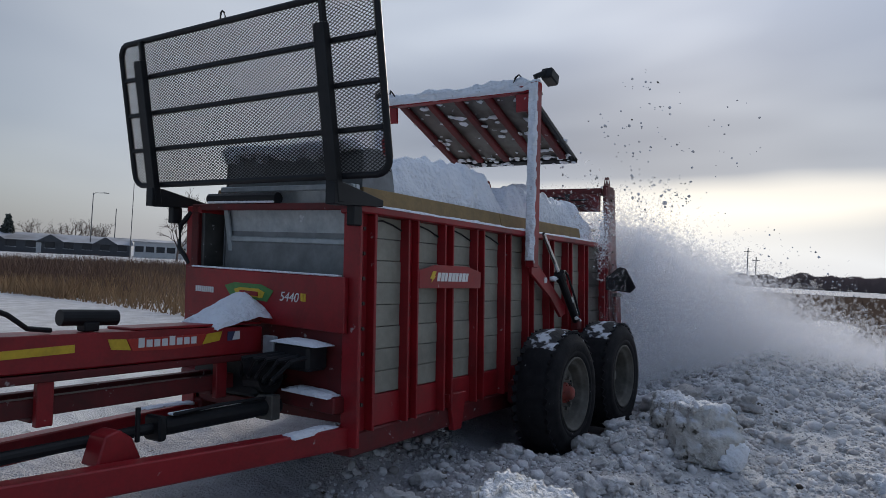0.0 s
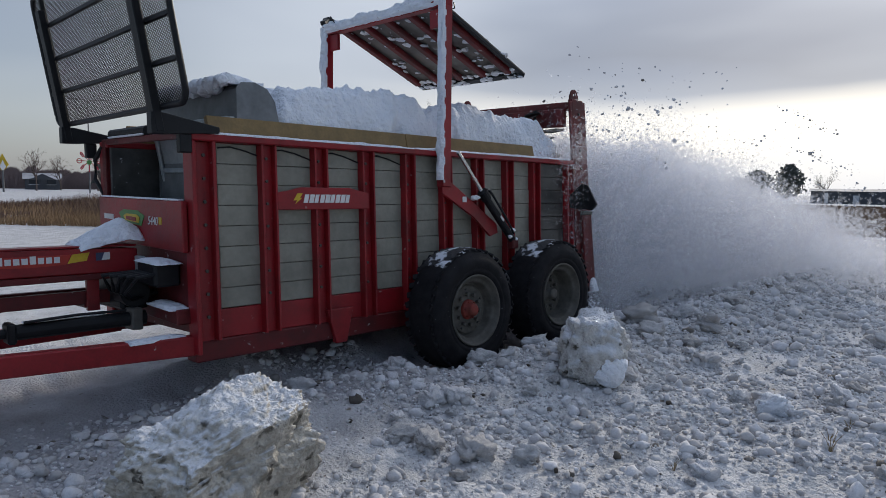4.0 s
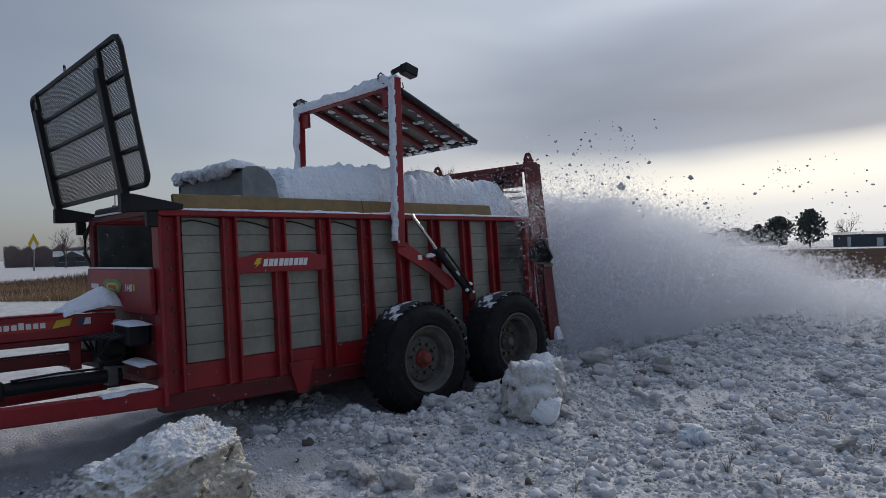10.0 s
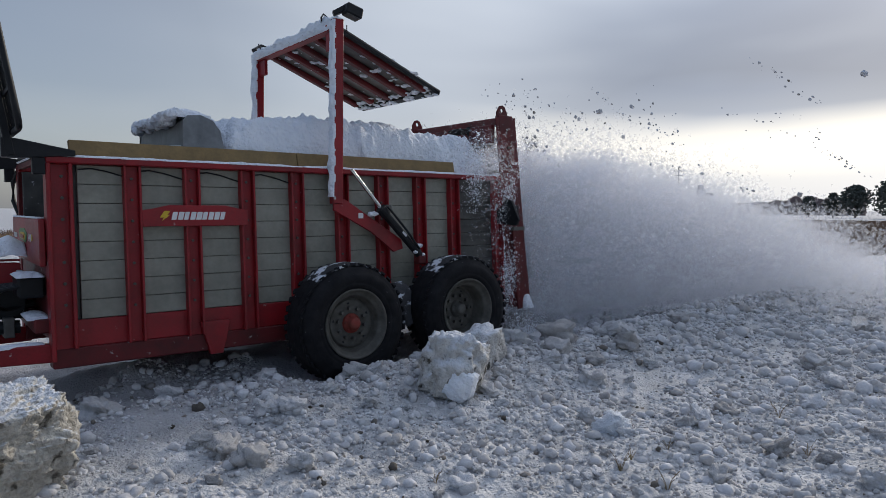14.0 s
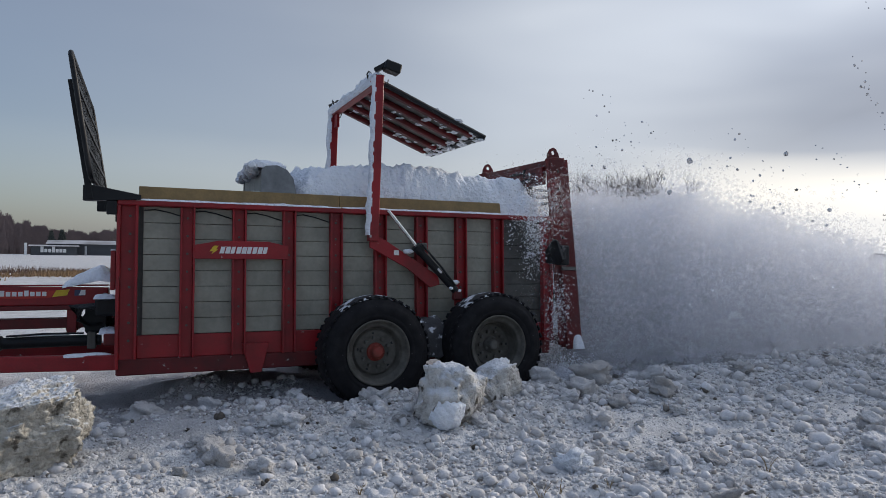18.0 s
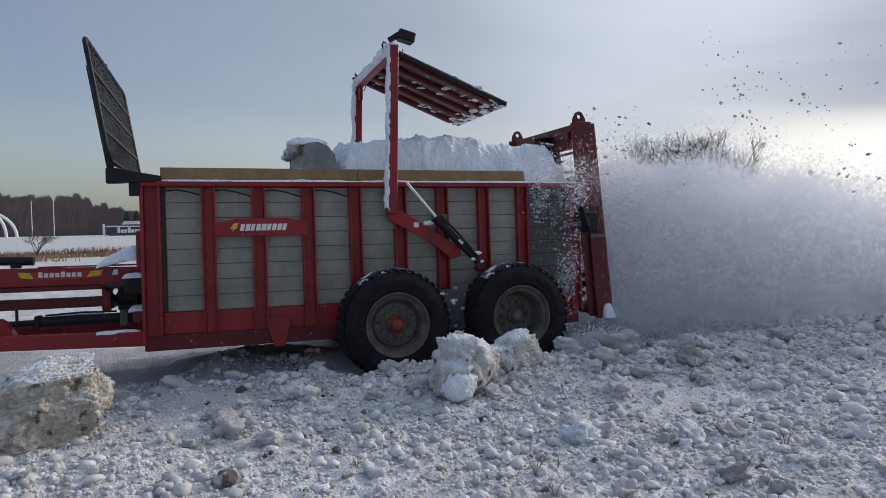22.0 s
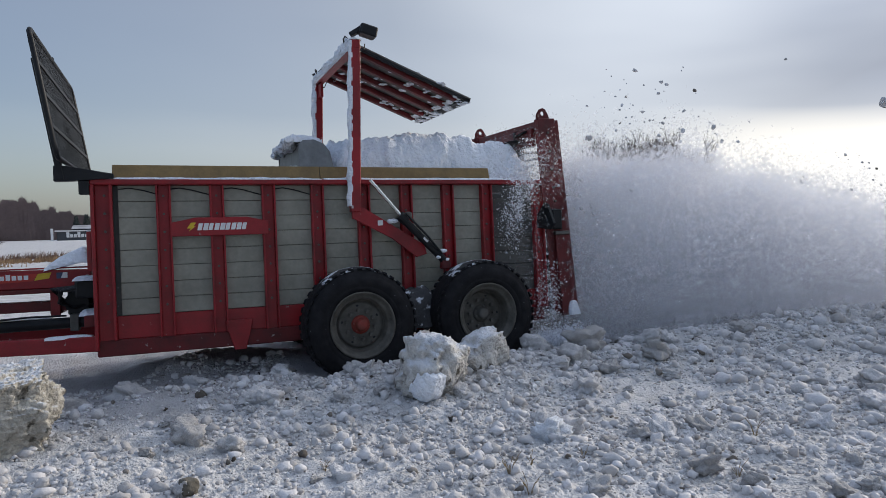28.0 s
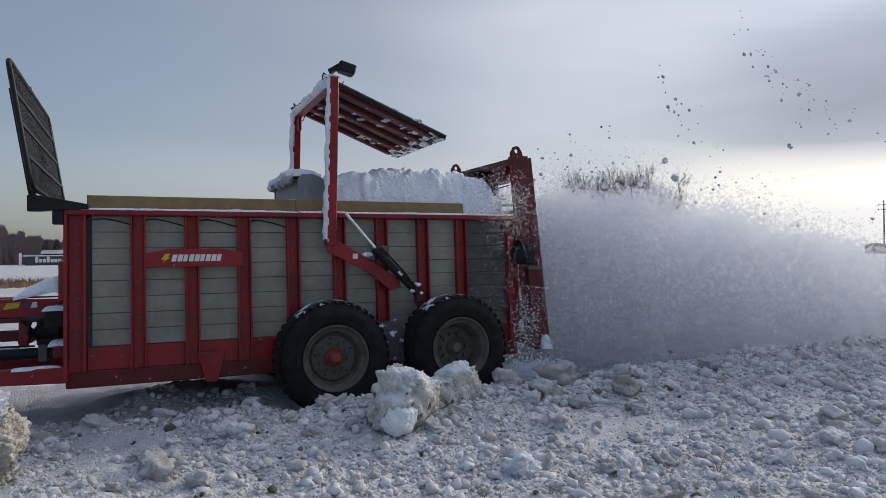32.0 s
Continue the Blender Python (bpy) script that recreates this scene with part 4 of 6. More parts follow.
ob["label"] = "black expanded metal mesh"


# vertical beaters and the rear frame
rear = new("beater_frame")
rear.parent = spreader
for y, s in ((-0.02, -1), (BOX_W + 0.02, 1)):
    lay = Matrix(((1, 0, 0, 0), (0, 0, s, y), (0, 1, 0, 0), (0, 0, 0, 1)))
    proud = Matrix(((1, 0, 0, 0), (0, 0, s, y + s * 0.075), (0, 1, 0, 0), (0, 0, 0, 1)))
    bm = plate([(4.345, 2.56), (4.555, 2.56), (4.72, 0.42), (4.50, 0.42)], 0.06, m=lay, bev=0.005)
    p = part("beater_post", bm, RED_DIRTY, rear, "red end plate of the beater frame")
    # ear with a lifting hole on top
    bm = bmesh.new()
    ring = [(4.345, 2.56), (4.348, 2.60), (4.385, 2.66), (4.42, 2.675), (4.455, 2.66), (4.49, 2.60), (4.50, 2.56)]
    hole = [(4.42 + 0.026 * math.cos(math.pi - math.pi * k / 6), 2.615 + 0.026 * math.sin(math.pi - math.pi * k / 6)) for k in range(7)]
    for z0, flip in ((0.015, 1), (0.04, -1)):
        o_v, i_v = [bm.verts.new(lay @ Vector((a, b, z0))) for a, b in ring], [bm.verts.new(lay @ Vector((a, b, z0))) for a, b in hole]
        for k in range(6):
            bm.faces.new((o_v[k], o_v[k + 1], i_v[k + 1], i_v[k])[::flip])
        low_v = [bm.verts.new(lay @ Vector((4.42 + 0.026 * math.cos(math.pi + math.pi * k / 6), 2.615 + 0.026 * math.sin(math.pi + math.pi * k / 6), z0))) for k in range(7)]
        bm.faces.new([o_v[0], low_v[0], low_v[1], low_v[2], low_v[3], low_v[4], low_v[5], low_v[6], o_v[6]])
    part("lifting_ear", bm, RED_DIRTY, p, "red ear with a round lifting hole")
    part("post_flange", beam((4.355, y + s * 0.05, 2.54), (4.505, y + s * 0.05, 0.45), 0.10, 0.016, 0.003, up=(0, 1, 0)), RED_DIRTY, p)
    part("post_flange", beam((4.548, y + s * 0.05, 2.54), (4.712, y + s * 0.05, 0.45), 0.10, 0.016, 0.003, up=(0, 1, 0)), RED_DIRTY, p)
    part("lower_cover", plate([(4.475, 1.28), (4.645, 1.28), (4.735, 0.40), (4.53, 0.40)], 0.035, m=proud, bev=0.006), RED_DIRTY, p, "red bolted cover over the lower drive")
    part("cover_lip", plate([(4.47, 1.28), (4.65, 1.28), (4.648, 1.32), (4.472, 1.32)], 0.05, m=proud, bev=0.004), RIM, p, "pale scraped lip of the cover")
    part("hinge_block", box(4.44, 4.56, y + s * 0.06, y + s * 0.13, 1.34, 1.56, 0.012), BLACK, p, "dark greasy bracket")
    for zz in (2.40, 2.20, 2.0, 1.8, 1.65):
        xx = 4.45 + (2.56 - zz) * 0.075
        part("bolt", rod((xx, y + s * 0.055, zz), (xx, y + s * 0.075, zz), 0.014, 6), RIM, p)
    heap("snow_patch", 4.60, 4.72, min(y + s * 0.06, y + s * 0.16), max(y + s * 0.06, y + s * 0.16), 0.56, 3.0, p, "clump of snow caught at the foot of the plate", 0.42, 0.40, 0.016, None, 1.5)
    part("light_board", plate([(0.08, 1.36), (0.36, 1.33), (0.42, 1.39), (0.31, 1.60), (0.24, 1.62), (0.08, 1.50)], 0.03, m=Matrix(((0, 0, 1, 4.28), (s, 0, 0, 0 if s < 0 else BOX_W), (0, 1, 0, 0), (0, 0, 0, 1))), bev=0.004), BLACK, p, "dark warning board on a bracket")
part("top_beam", beam((4.44, 0.0, 2.50), (4.44, BOX_W, 2.50), 0.14, 0.08, 0.006), RED_DIRTY, rear)
part("deflector", plate([(4.30, 2.26), (4.31, 2.46), (4.37, 2.46), (4.36, 2.26)], BOX_W - 0.02, m=Matrix(((1, 0, 0, 0), (0, 0, 1, 0.01), (0, 1, 0, 0), (0, 0, 0, 1))), bev=0.004), RED_DIRTY, rear, "dark red shield over the beaters")
part("bottom_beam", beam((4.62, 0.0, 0.48), (4.62, BOX_W, 0.48), 0.14, 0.10, 0.006), RED_DIRTY, rear)
BEATERS = []
for y, hand in ((0.40, 1), (1.10, -1)):
    b = new("beater")
    b.parent = rear
    b.matrix_basis = pose(4.47, y, 0.56, 0, -3.5, 0)
    part("beater_shaft", rod((0, 0, 0), (0, 0, 1.93), 0.055, 14), BLACK, b)
    for k in range(20):
        z = 0.08 + k * 0.094
        bm = bmesh.new()
        for j in range(2):
            a = hand * (k * 0.75) + math.pi * j
            c, s = math.cos(a), math.sin(a)
            mm = Matrix.Translation((0, 0, z)) @ Matrix.Rotation(a, 4, "Z")
            plate([(0.04, -0.06), (0.20, -0.10), (0.31, -0.03), (0.30, 0.03), (0.19, 0.09), (0.04, 0.06)], 0.012, bm, mm @ Matrix.Rotation(hand * radians(14), 4, "X"))
        part("paddle", bm, BLACK, b, "dark steel beater flight")
    BEATERS.append((b, y, hand))

# front: tongue, hopper front, dark window panel
front = part("front_panel", box(-0.075, -0.035, -0.005, BOX_W + 0.005, 1.10, 1.44, 0.006), RED, spreader, "red front panel with maker's marks")
part("snow_edge", box(-0.08, -0.03, 0.05, BOX_W - 0.05, 1.44, 1.452, 0.004), SNOW, front)
m_f = Matrix(((0, 0, -1, -0.076), (1, 0, 0, 0), (0, 1, 0, 0), (0, 0, 0, 1)))


def front_blocks(y0, y1, z0, z1, bars, mt, lab):
    bm = bmesh.new()
    w = (y1 - y0) / bars
    for k in range(bars):
        a = y0 + k * w
        plate([(a, z0), (a + w * 0.78, z0), (a + w * 0.78, z1), (a, z1)], 0.003, bm, m_f)
    part("lettering", bm, mt, front, lab)


front_blocks(1.20, 1.40, 1.27, 1.31, 9, WHITE, "plain pale blocks of a maker's mark")
fc = bpy.data.curves.new("model_number", "FONT")
fc.body, fc.size, fc.extrude, fc.shear = "5440", 0.085, 0.0015, 0.25
fo = bpy.data.objects.new("model_number", fc)
me = bpy.data.meshes.new_from_object(fo)
bpy.data.objects.remove(fo)
me.transform(Matrix(((0, 0, -1, -0.0785), (-1, 0, 0, 0.545), (0, 1, 0, 1.262), (0, 0, 0, 1))))
for v in me.vertices:
    v.co.z += LEAN * max(0.0, v.co.y)
me.materials.append(WHITE)
ob = new("model_number", me)
ob.parent = front
ob["label"] = "white model number"
front_blocks(0.31, 0.36, 1.27, 1.32, 2, YELLOW, "small orange block")
part("badge", plate([(0.66, 1.245), (1.02, 1.265), (1.08, 1.33), (0.98, 1.355), (0.72, 1.355), (0.60, 1.32)], 0.003, m=m_f), GREEN, front, "green and gold badge")
m_f2 = Matrix(((0, 0, -1, -0.080), (1, 0, 0, 0), (0, 1, 0, 0), (0, 0, 0, 1)))
part("badge_centre", plate([(0.70, 1.265), (0.95, 1.275), (0.98, 1.31), (0.92, 1.325), (0.74, 1.325), (0.68, 1.305)], 0.003, m=m_f2), YELLOW, front)
m_f3 = Matrix(((0, 0, -1, -0.084), (1, 0, 0, 0), (0, 1, 0, 0), (0, 0, 0, 1)))
part("badge_heart", plate([(0.74, 1.275), (0.92, 1.282), (0.92, 1.308), (0.74, 1.305)], 0.003, m=m_f3), RED, front)
bm = box(-0.03, 0.02, BOX_W - 0.05, BOX_W + 0.03, 1.44, 1.90, 0.006)
box(-0.03, 0.02, 0.0, BOX_W - 0.05, 1.855, 1.90, 0.006, bm)
window = part("front_frame", bm, RED_DIRTY, spreader, "red frame round the open front of the box")
part("hose", tube([(-0.02, BOX_W + 0.04, 1.84), (-0.05, BOX_W + 0.13, 1.74), (-0.05, BOX_W + 0.14, 1.58), (-0.02, BOX_W + 0.05, 1.46)], 0.02, 8), BLACK, window)
part("roller", rod((0.0, 0.66, 1.935), (0.0, 1.36, 1.935), 0.04, 12), BLACK, window, "dark rolled tarp strip")
part("roller_snow", box(-0.05, -0.03, 0.66, 1.34, 1.90, 1.915, 0.006), SNOW, window)

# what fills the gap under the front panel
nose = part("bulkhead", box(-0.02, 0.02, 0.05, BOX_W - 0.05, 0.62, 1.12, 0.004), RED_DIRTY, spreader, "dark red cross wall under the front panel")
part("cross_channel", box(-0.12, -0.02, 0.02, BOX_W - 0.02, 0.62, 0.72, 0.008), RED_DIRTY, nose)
part("valve_block", box(-0.20, -0.02, 0.16, 0.46, 0.86, 1.02, 0.02), BLACK, nose, "dark hydraulic valve block")
part("hanger", box(-0.16, -0.12, 0.50, 0.60, 0.72, 1.04, 0.006), GALV, nose, "galvanised hanger bracket")
for j in range(5):
    part("hose", tube([(-0.18, 0.18 + 0.06 * j, 0.95), (-0.30 - 0.03 * j, 0.20 + 0.07 * j, 0.93), (-0.34, 0.30 + 0.07 * j, 0.82), (-0.26, 0.42 + 0.06 * j, 0.76), (-0.05, 0.50 + 0.07 * j, 0.78)], 0.014, 7), BLACK, nose)
heap("snow_patch", -0.21, -0.03, 0.10, 0.48, 1.05, 2.5, nose, "snow lying on the valve block", 1.02, 1.015, 0.014, None, 1.5)
heap("snow_patch", -0.16, -0.02, 0.04, 0.42, 0.755, 3.5, nose, "snow lying on the cross channel", 0.72, 0.715, 0.014, None, 2.0)
heap("snow_patch", -0.15, -0.02, 0.66, 1.30, 0.75, 4.5, nose, "snow lying on the cross channel", 0.72, 0.715, 0.016, None, 2.0)

LEANING = False
tongue = new("tongue")
tongue.parent = spreader
main = part("main_beam", plate([(-3.4, 0.97), (-0.12, 0.955), (-0.12, 1.12), (-0.5, 1.13), (-3.4, 1.16)], 0.30, m=Matrix(((1, 0, 0, 0), (0, 0, 1, 0.645), (0, 1, 0, 0), (0, 0, 0, 1))), bev=0.008), RED, tongue, "red upper drawbar beam with decals")
m_s = Matrix(((1, 0, 0, 0), (0, 0, -1, 0.644), (0, 1, 0, 0), (0, 0, 0, 1)))
m_s2 = Matrix(((1, 0, 0, 0), (0, 0, -1, 0.640), (0, 1, 0, 0), (0, 0, 0, 1)))
part("decal_flag", plate([(-1.16, 1.10), (-1.06, 1.095), (-1.03, 1.035), (-1.14, 1.045)], 0.003, m=m_s), YELLOW, main, "yellow decal wing")
part("decal_flag", plate([(-0.55, 1.095), (-0.44, 1.105), (-0.46, 1.05), (-0.58, 1.035)], 0.003, m=m_s), YELLOW, main, "yellow decal wing")
part("decal_band", plate([(-1.055, 1.095), (-0.555, 1.095), (-0.59, 1.03), (-0.80, 1.022), (-1.02, 1.03)], 0.003, m=m_s), mat("bright_red_decal", (0.42, 0.03, 0.02), 0.4), main, "bright red decal band")
bm = bmesh.new()
for k in range(8):
    plate([(-0.99 + k * 0.047, 1.045), (-0.955 + k * 0.047, 1.045), (-0.955 + k * 0.047, 1.085 + (0.012 if k in (0, 4) else 0)), (-0.99 + k * 0.047, 1.085 + (0.012 if k in (0, 4) else 0))], 0.003, bm, m_s2)
part("lettering", bm, WHITE, main, "plain white blocks of a maker's mark")
part("decal_patch", plate([(-0.40, 1.045), (-0.33, 1.045), (-0.33, 1.10), (-0.40, 1.10)], 0.003, m=m_s), BLUE_DECAL, main)
part("decal_patch", plate([(-0.365, 1.048), (-0.31, 1.05), (-0.31, 1.10), (-0.345, 1.10)], 0.003, m=m_s2), WHITE, main)
part("decal_band", plate([(-1.75, 1.035), (-1.33, 1.045), (-1.33, 1.085), (-1.75, 1.075)], 0.003, m=m_s), YELLOW, main, "yellow decal strip")
part("lower_flange", box(-3.4, -0.12, 0.63, 0.96, 0.915, 0.955, 0.005), RED_DIRTY, tongue)
for y in (0.70, 0.92):
    part("inner_rail", box(-3.2, 0.0, y, y + 0.07, 0.745, 0.835, 0.005), RED_DIRTY, tongue)
for x in (-0.42, -1.45, -2.3):
    part("rail_bracket", box(x - 0.04, x + 0.04, 0.66, 0.70, 0.70, 0.93, 0.005), RED, tongue)
    part("tie_plate", box(x - 0.05, x + 0.05, 0.70, 0.99, 0.72, 0.745, 0.004), RED_DIRTY, tongue)
for y0, y1 in ((0.03, 0.52), (BOX_W - 0.03, BOX_W - 0.52)):
    part("lower_beam", beam((0.02, y0, 0.475), (-2.6, y1, 0.50), 0.11, 0.13, 0.008), RED, tongue, "red lower drawbar beam")
    heap("snow_ledge", -0.42, -0.06, min(y0, y0 + (y1 - y0) * 0.15) - 0.005, max(y0, y0 + (y1 - y0) * 0.15) + 0.03, 0.562, 2.0, tongue, "patch of snow on the drawbar", 0.545, 0.53, 0.016, None, 3.0)
part("ram_barrel", rod((-0.16, 0.45, 0.645), (-0.97, 0.50, 0.635), 0.05, 16), BLACK, tongue, "black hydraulic cylinder")
part("ram_rod", rod((-0.95, 0.50, 0.635), (-2.4, 0.58, 0.60), 0.03, 12), BLACK, tongue)
part("ram_clamp", box(-0.27, -0.20, 0.38, 0.53, 0.57, 0.72, 0.006), RIM, tongue)
part("ram_gland", box(-0.99, -0.94, 0.43, 0.57, 0.57, 0.70, 0.012), BLACK, tongue)
part("ram_pipe", tube([(-0.3, 0.41, 0.71), (-0.6, 0.42, 0.715), (-0.9, 0.44, 0.70)], 0.01, 6), BLACK, tongue)
part("ram_snow", box(-0.90, -0.42, 0.455, 0.50, 0.69, 0.703, 0.005), SNOW, tongue)
part("jack_bracket", plate([(-1.36, 0.53), (-1.13, 0.53), (-1.18, 0.64), (-1.25, 0.69), (-1.32, 0.67)], 0.14, m=Matrix(((1, 0, 0, 0), (0, 0, 1, 0.36), (0, 1, 0, 0), (0, 0, 0, 1))), bev=0.008), RED, tongue)
part("jack_pin", rod((-1.12, 0.42, 0.60), (-1.12, 0.42, 0.77), 0.013, 8), BLACK, tongue)
part("clutter_block", box(-0.30, -0.10, 0.50, 1.10, 0.70, 0.94, 0.02), BLACK, tongue, "dark gearbox housing")
part("gear_case", rod((-0.22, 0.45, 0.82), (-0.22, 0.60, 0.82), 0.10, 18), BLACK, tongue)
part("canister", rod((-1.35, 0.76, 1.215), (-1.05, 0.76, 1.205), 0.042, 16), BLACK, tongue, "black cylindrical canister on the beam")
part("canister_foot", box(-1.24, -1.16, 0.72, 0.80, 1.14, 1.19, 0.006), BLACK, tongue)
part("hose", tube([(-1.40, 0.74, 1.155), (-1.52, 0.72, 1.17), (-1.62, 0.70, 1.24), (-1.75, 0.68, 1.29), (-2.1, 0.66, 1.33)], 0.013, 8), BLACK, tongue)
part("deck_plate", box(-1.0, -0.12, 0.66, 0.93, 1.135, 1.15, 0.004), RED, tongue)
part("drawbar_head", box(-3.5, -3.2, 0.62, 0.97, 0.62, 1.18, 0.02), RED, tongue)
drift = heap("snow_drift", -0.50, -0.08, 0.60, 0.98, 0.06, 2.0, None, "heap of snow on the drawbar against the front panel", 0.0, -0.02, 0.016, lambda a, b: 1.135 + 0.165 * max(0.0, 1 - abs(a + 0.18) / (0.32 if a < -0.18 else 0.5)) * (1 - ((b - 0.8) / 0.2) ** 2 * 0.6), 2.5)
drift.matrix_basis = spreader.matrix_basis.copy()
tagged(drift, category="snow")


# ---------------------------------------------------------------- the load: pusher and snow heaps
LEANING = True
pusher = tagged(new("push_plate"), "galvanised push plate with snow frozen on top", "farm machine part")
pusher["category"] = "push plate"
PS = Matrix(((1, 0, 0, 0), (0, 0, 1, 0.06), (0, 1, 0, 0), (0, 0, 0, 1)))
prof = [(0.0, 1.40), (0.02, 2.26), (0.06, 2.30), (0.17, 2.31), (0.27, 2.27), (0.33, 2.19), (0.36, 2.05), (0.37, 1.40)]
prof = [((u - 0.37) * 0.95, v - 0.03) for u, v in prof]
part("push_body", plate(prof, 1.30, m=PS, bev=0.004), DULL_STEEL, pusher)
for y in (0.052, 1.36):
    part("end_plate", plate([(u * 1.03, v + 0.006) for u, v in prof], 0.008, m=Matrix(((1, 0, 0, 0), (0, 0, 1, y), (0, 1, 0, 0), (0, 0, 0, 1)))), DULL_STEEL, pusher, "dull grey end plate with a rounded corner")
part("front_sheet", plate([(-0.40, 2.03), (-0.36, 2.03), (-0.24, 1.36), (-0.28, 1.36)], 1.27, m=PS, bev=0.004), GALV, pusher, "galvanised front sheet with folded ribs")
for z, x in ((1.64, -0.332), (1.99, -0.402)):
    part("fold_rib", box(x - 0.028, x, 0.06, 1.33, z, z + 0.04, 0.006), GALV, pusher)
for y in (0.06, 1.285):
    part("stiffener", beam((-0.302, y + 0.022, 1.38), (-0.412, y + 0.022, 2.0), 0.045, 0.022, 0.004, up=(1, 0, 0)), GALV, pusher)
heap("snow_cap", -0.42, -0.10, 0.09, 1.35, 2.37, 5.0, pusher, "lumpy snow on the push plate", 2.285, 2.262, 0.016, None, 2.6)
bm = bmesh.new()
rs = random.Random(12)
for k in range(34):
    lump(0.030 + 0.032 * rs.random(), k + 90, (1, 1, 0.9), 0.5, 2, 1.7, bm, (-0.35 - 0.07 * rs.random(), 0.13 + 1.18 * rs.random(), 2.285 - 0.05 * rs.random() ** 2))
tagged(part("snow_cornice", bm, SNOW, pusher, "lumps of snow hanging over the plate's front edge", smooth=True), kind="stuff")
tagged(heap("snow_load", 0.0, 1.75, 0.07, 1.43, 2.385, 3.0, lumps=1.45), "heaped white snow load in the spreader box", "snow")
load = bpy.data.objects["snow_load"]
tagged(heap("snow_load_rear", 2.25, 4.34, 0.075, 1.425, 2.40, 8.0, lumps=1.45, tail=0.40), "broken snow load at the beaters", "snow")
load_rear = bpy.data.objects["snow_load_rear"]
load_rear.name = "snow_load"
load_rear.matrix_basis = spreader.matrix_basis.copy()

LEANING = False


# ---------------------------------------------------------------- lumps of snow and ice on the ground
def block(name, size, seed, round_=0.5, rough=0.16, cuts=10, mt=CAPPED):
    """A broken block: a cube half rounded, pushed about by noise; snow lies on its upper faces."""
    bm = bmesh.new()
    bmesh.ops.create_cube(bm, size=2.0)
    bmesh.ops.subdivide_edges(bm, edges=bm.edges[:], cuts=cuts, use_grid_fill=True)
    off = Vector((seed * 3.7, seed * 1.3, seed * 2.9))
    for v in bm.verts:
        s = v.co.normalized() * 1.2
        p = v.co.lerp(s, round_)
        q = p * 1.1 + off
        k = 1 + rough * noise.noise(q) + 0.55 * rough * noise.noise(q * 2.3) + 0.40 * rough * abs(noise.noise(q * 5.5)) + 0.28 * rough * noise.noise(q * 12)
        v.co = Vector((p.x * size[0], p.y * size[1], p.z * size[2])) * k
    bm.normal_update()
    me = bpy.data.meshes.new(name)
    for f in bm.faces:
        f.smooth = True
    bm.to_mesh(me)
    bm.free()
    me.materials.append(mt)
    return new(name, me)


o = block("ice_boulder", (0.385, 0.27, 0.265), 2, 0.34, 0.22, 52)
for v in o.data.vertices:
    q = v.co * 9.0
    v.co *= 1 + 0.030 * noise.noise(q) + 0.022 * abs(noise.noise(q * 2.1)) + 0.007 * noise.noise(q * 4.7)
    if v.co.z > 0:
        v.co.z *= 0.92 + 0.20 * v.co.x / 0.40
    v.co.x += 0.03 * max(0.0, v.co.z / 0.265)          # the broken end leans out over its foot
o.matrix_basis = pose(-0.575, -1.42, 0.27, 5, -3, 10)
tagged(o, "large boulder of dirty ice with snow on top", "ice boulder")
o = block("ice_block", (0.22, 0.205, 0.215), 5, 0.55, 0.34, 18, GREY_ICE)
o.matrix_basis = pose(2.44, -1.50, 0.31, 10, 12, 35)
tagged(o, "grey block of packed snow beside the wheel", "ice block")
o = block("ice_block", (0.125, 0.10, 0.115), 11, 0.6, 0.16, 8, SNOW)
o.matrix_basis = pose(2.36, -1.70, 0.24, 25, 0, 40)
tagged(o, "bright block of clean snow against a grey one", "snow block")
o = block("ice_block", (0.21, 0.16, 0.18), 8, 0.45, 0.32, 16, GREY_ICE)
o.matrix_basis = pose(3.06, -1.12, 0.28, 0, -14, 20)
tagged(o, "grey block of packed snow in front of the rear wheel", "ice block")

o = block("stone", (0.046, 0.038, 0.040), 141, 0.7, 0.2, 8, EARTH)
o.matrix_basis = pose(0.64, -2.70, ground_z(0.64, -2.70) + 0.03, 0, 10, 30)
tagged(o, "single dark round stone on the dirty snow", "stone")

CLODS = [block("snow_clod", (0.5, 0.46, 0.38), 20 + k, 0.55, 0.62, 9, CLOD) for k in range(10)]
rs = random.Random(21)
spots = [(1.13, -1.10, 0.15), (0.63, -1.56, 0.13), (0.62, -2.68, 0.09), (3.29, -2.97, 0.12), (3.21, -3.62, 0.12), (4.67, -1.46, 0.20), (3.95, -1.23, 0.20), (3.63, -1.91, 0.16), (2.05, -0.72, 0.16), (2.79, -2.73, 0.19), (2.90, -2.45, 0.13),
         (1.25, -1.2, 0.15), (3.03, -2.60, 0.14), (3.45, -2.98, 0.14), (2.78, -0.72, 0.17), (2.10, -0.95, 0.11), (4.90, -1.07, 0.17), (4.25, -0.95, 0.26), (3.75, -0.85, 0.22), (4.45, -0.62, 0.30), (0.25, -0.22, 0.24), (0.75, -0.05, 0.18), (-0.2, -0.3, 0.2), (1.45, -0.35, 0.14), (4.1, -1.55, 0.15), (4.75, -0.3, 0.22), (2.62, -1.72, 0.10), (2.9, -1.55, 0.12)]
while len(spots) < 290:
    x, y = rs.uniform(-2.4, 9.5), rs.uniform(-4.4, 1.8)
    if y > -0.75 and x < 4.9 or (x < 0.6 and rs.random() < 0.3):
        continue
    spots.append((x, y, 0.045 + 0.10 * rs.random() ** 3 + (0.02 if x > 3.5 else 0)))
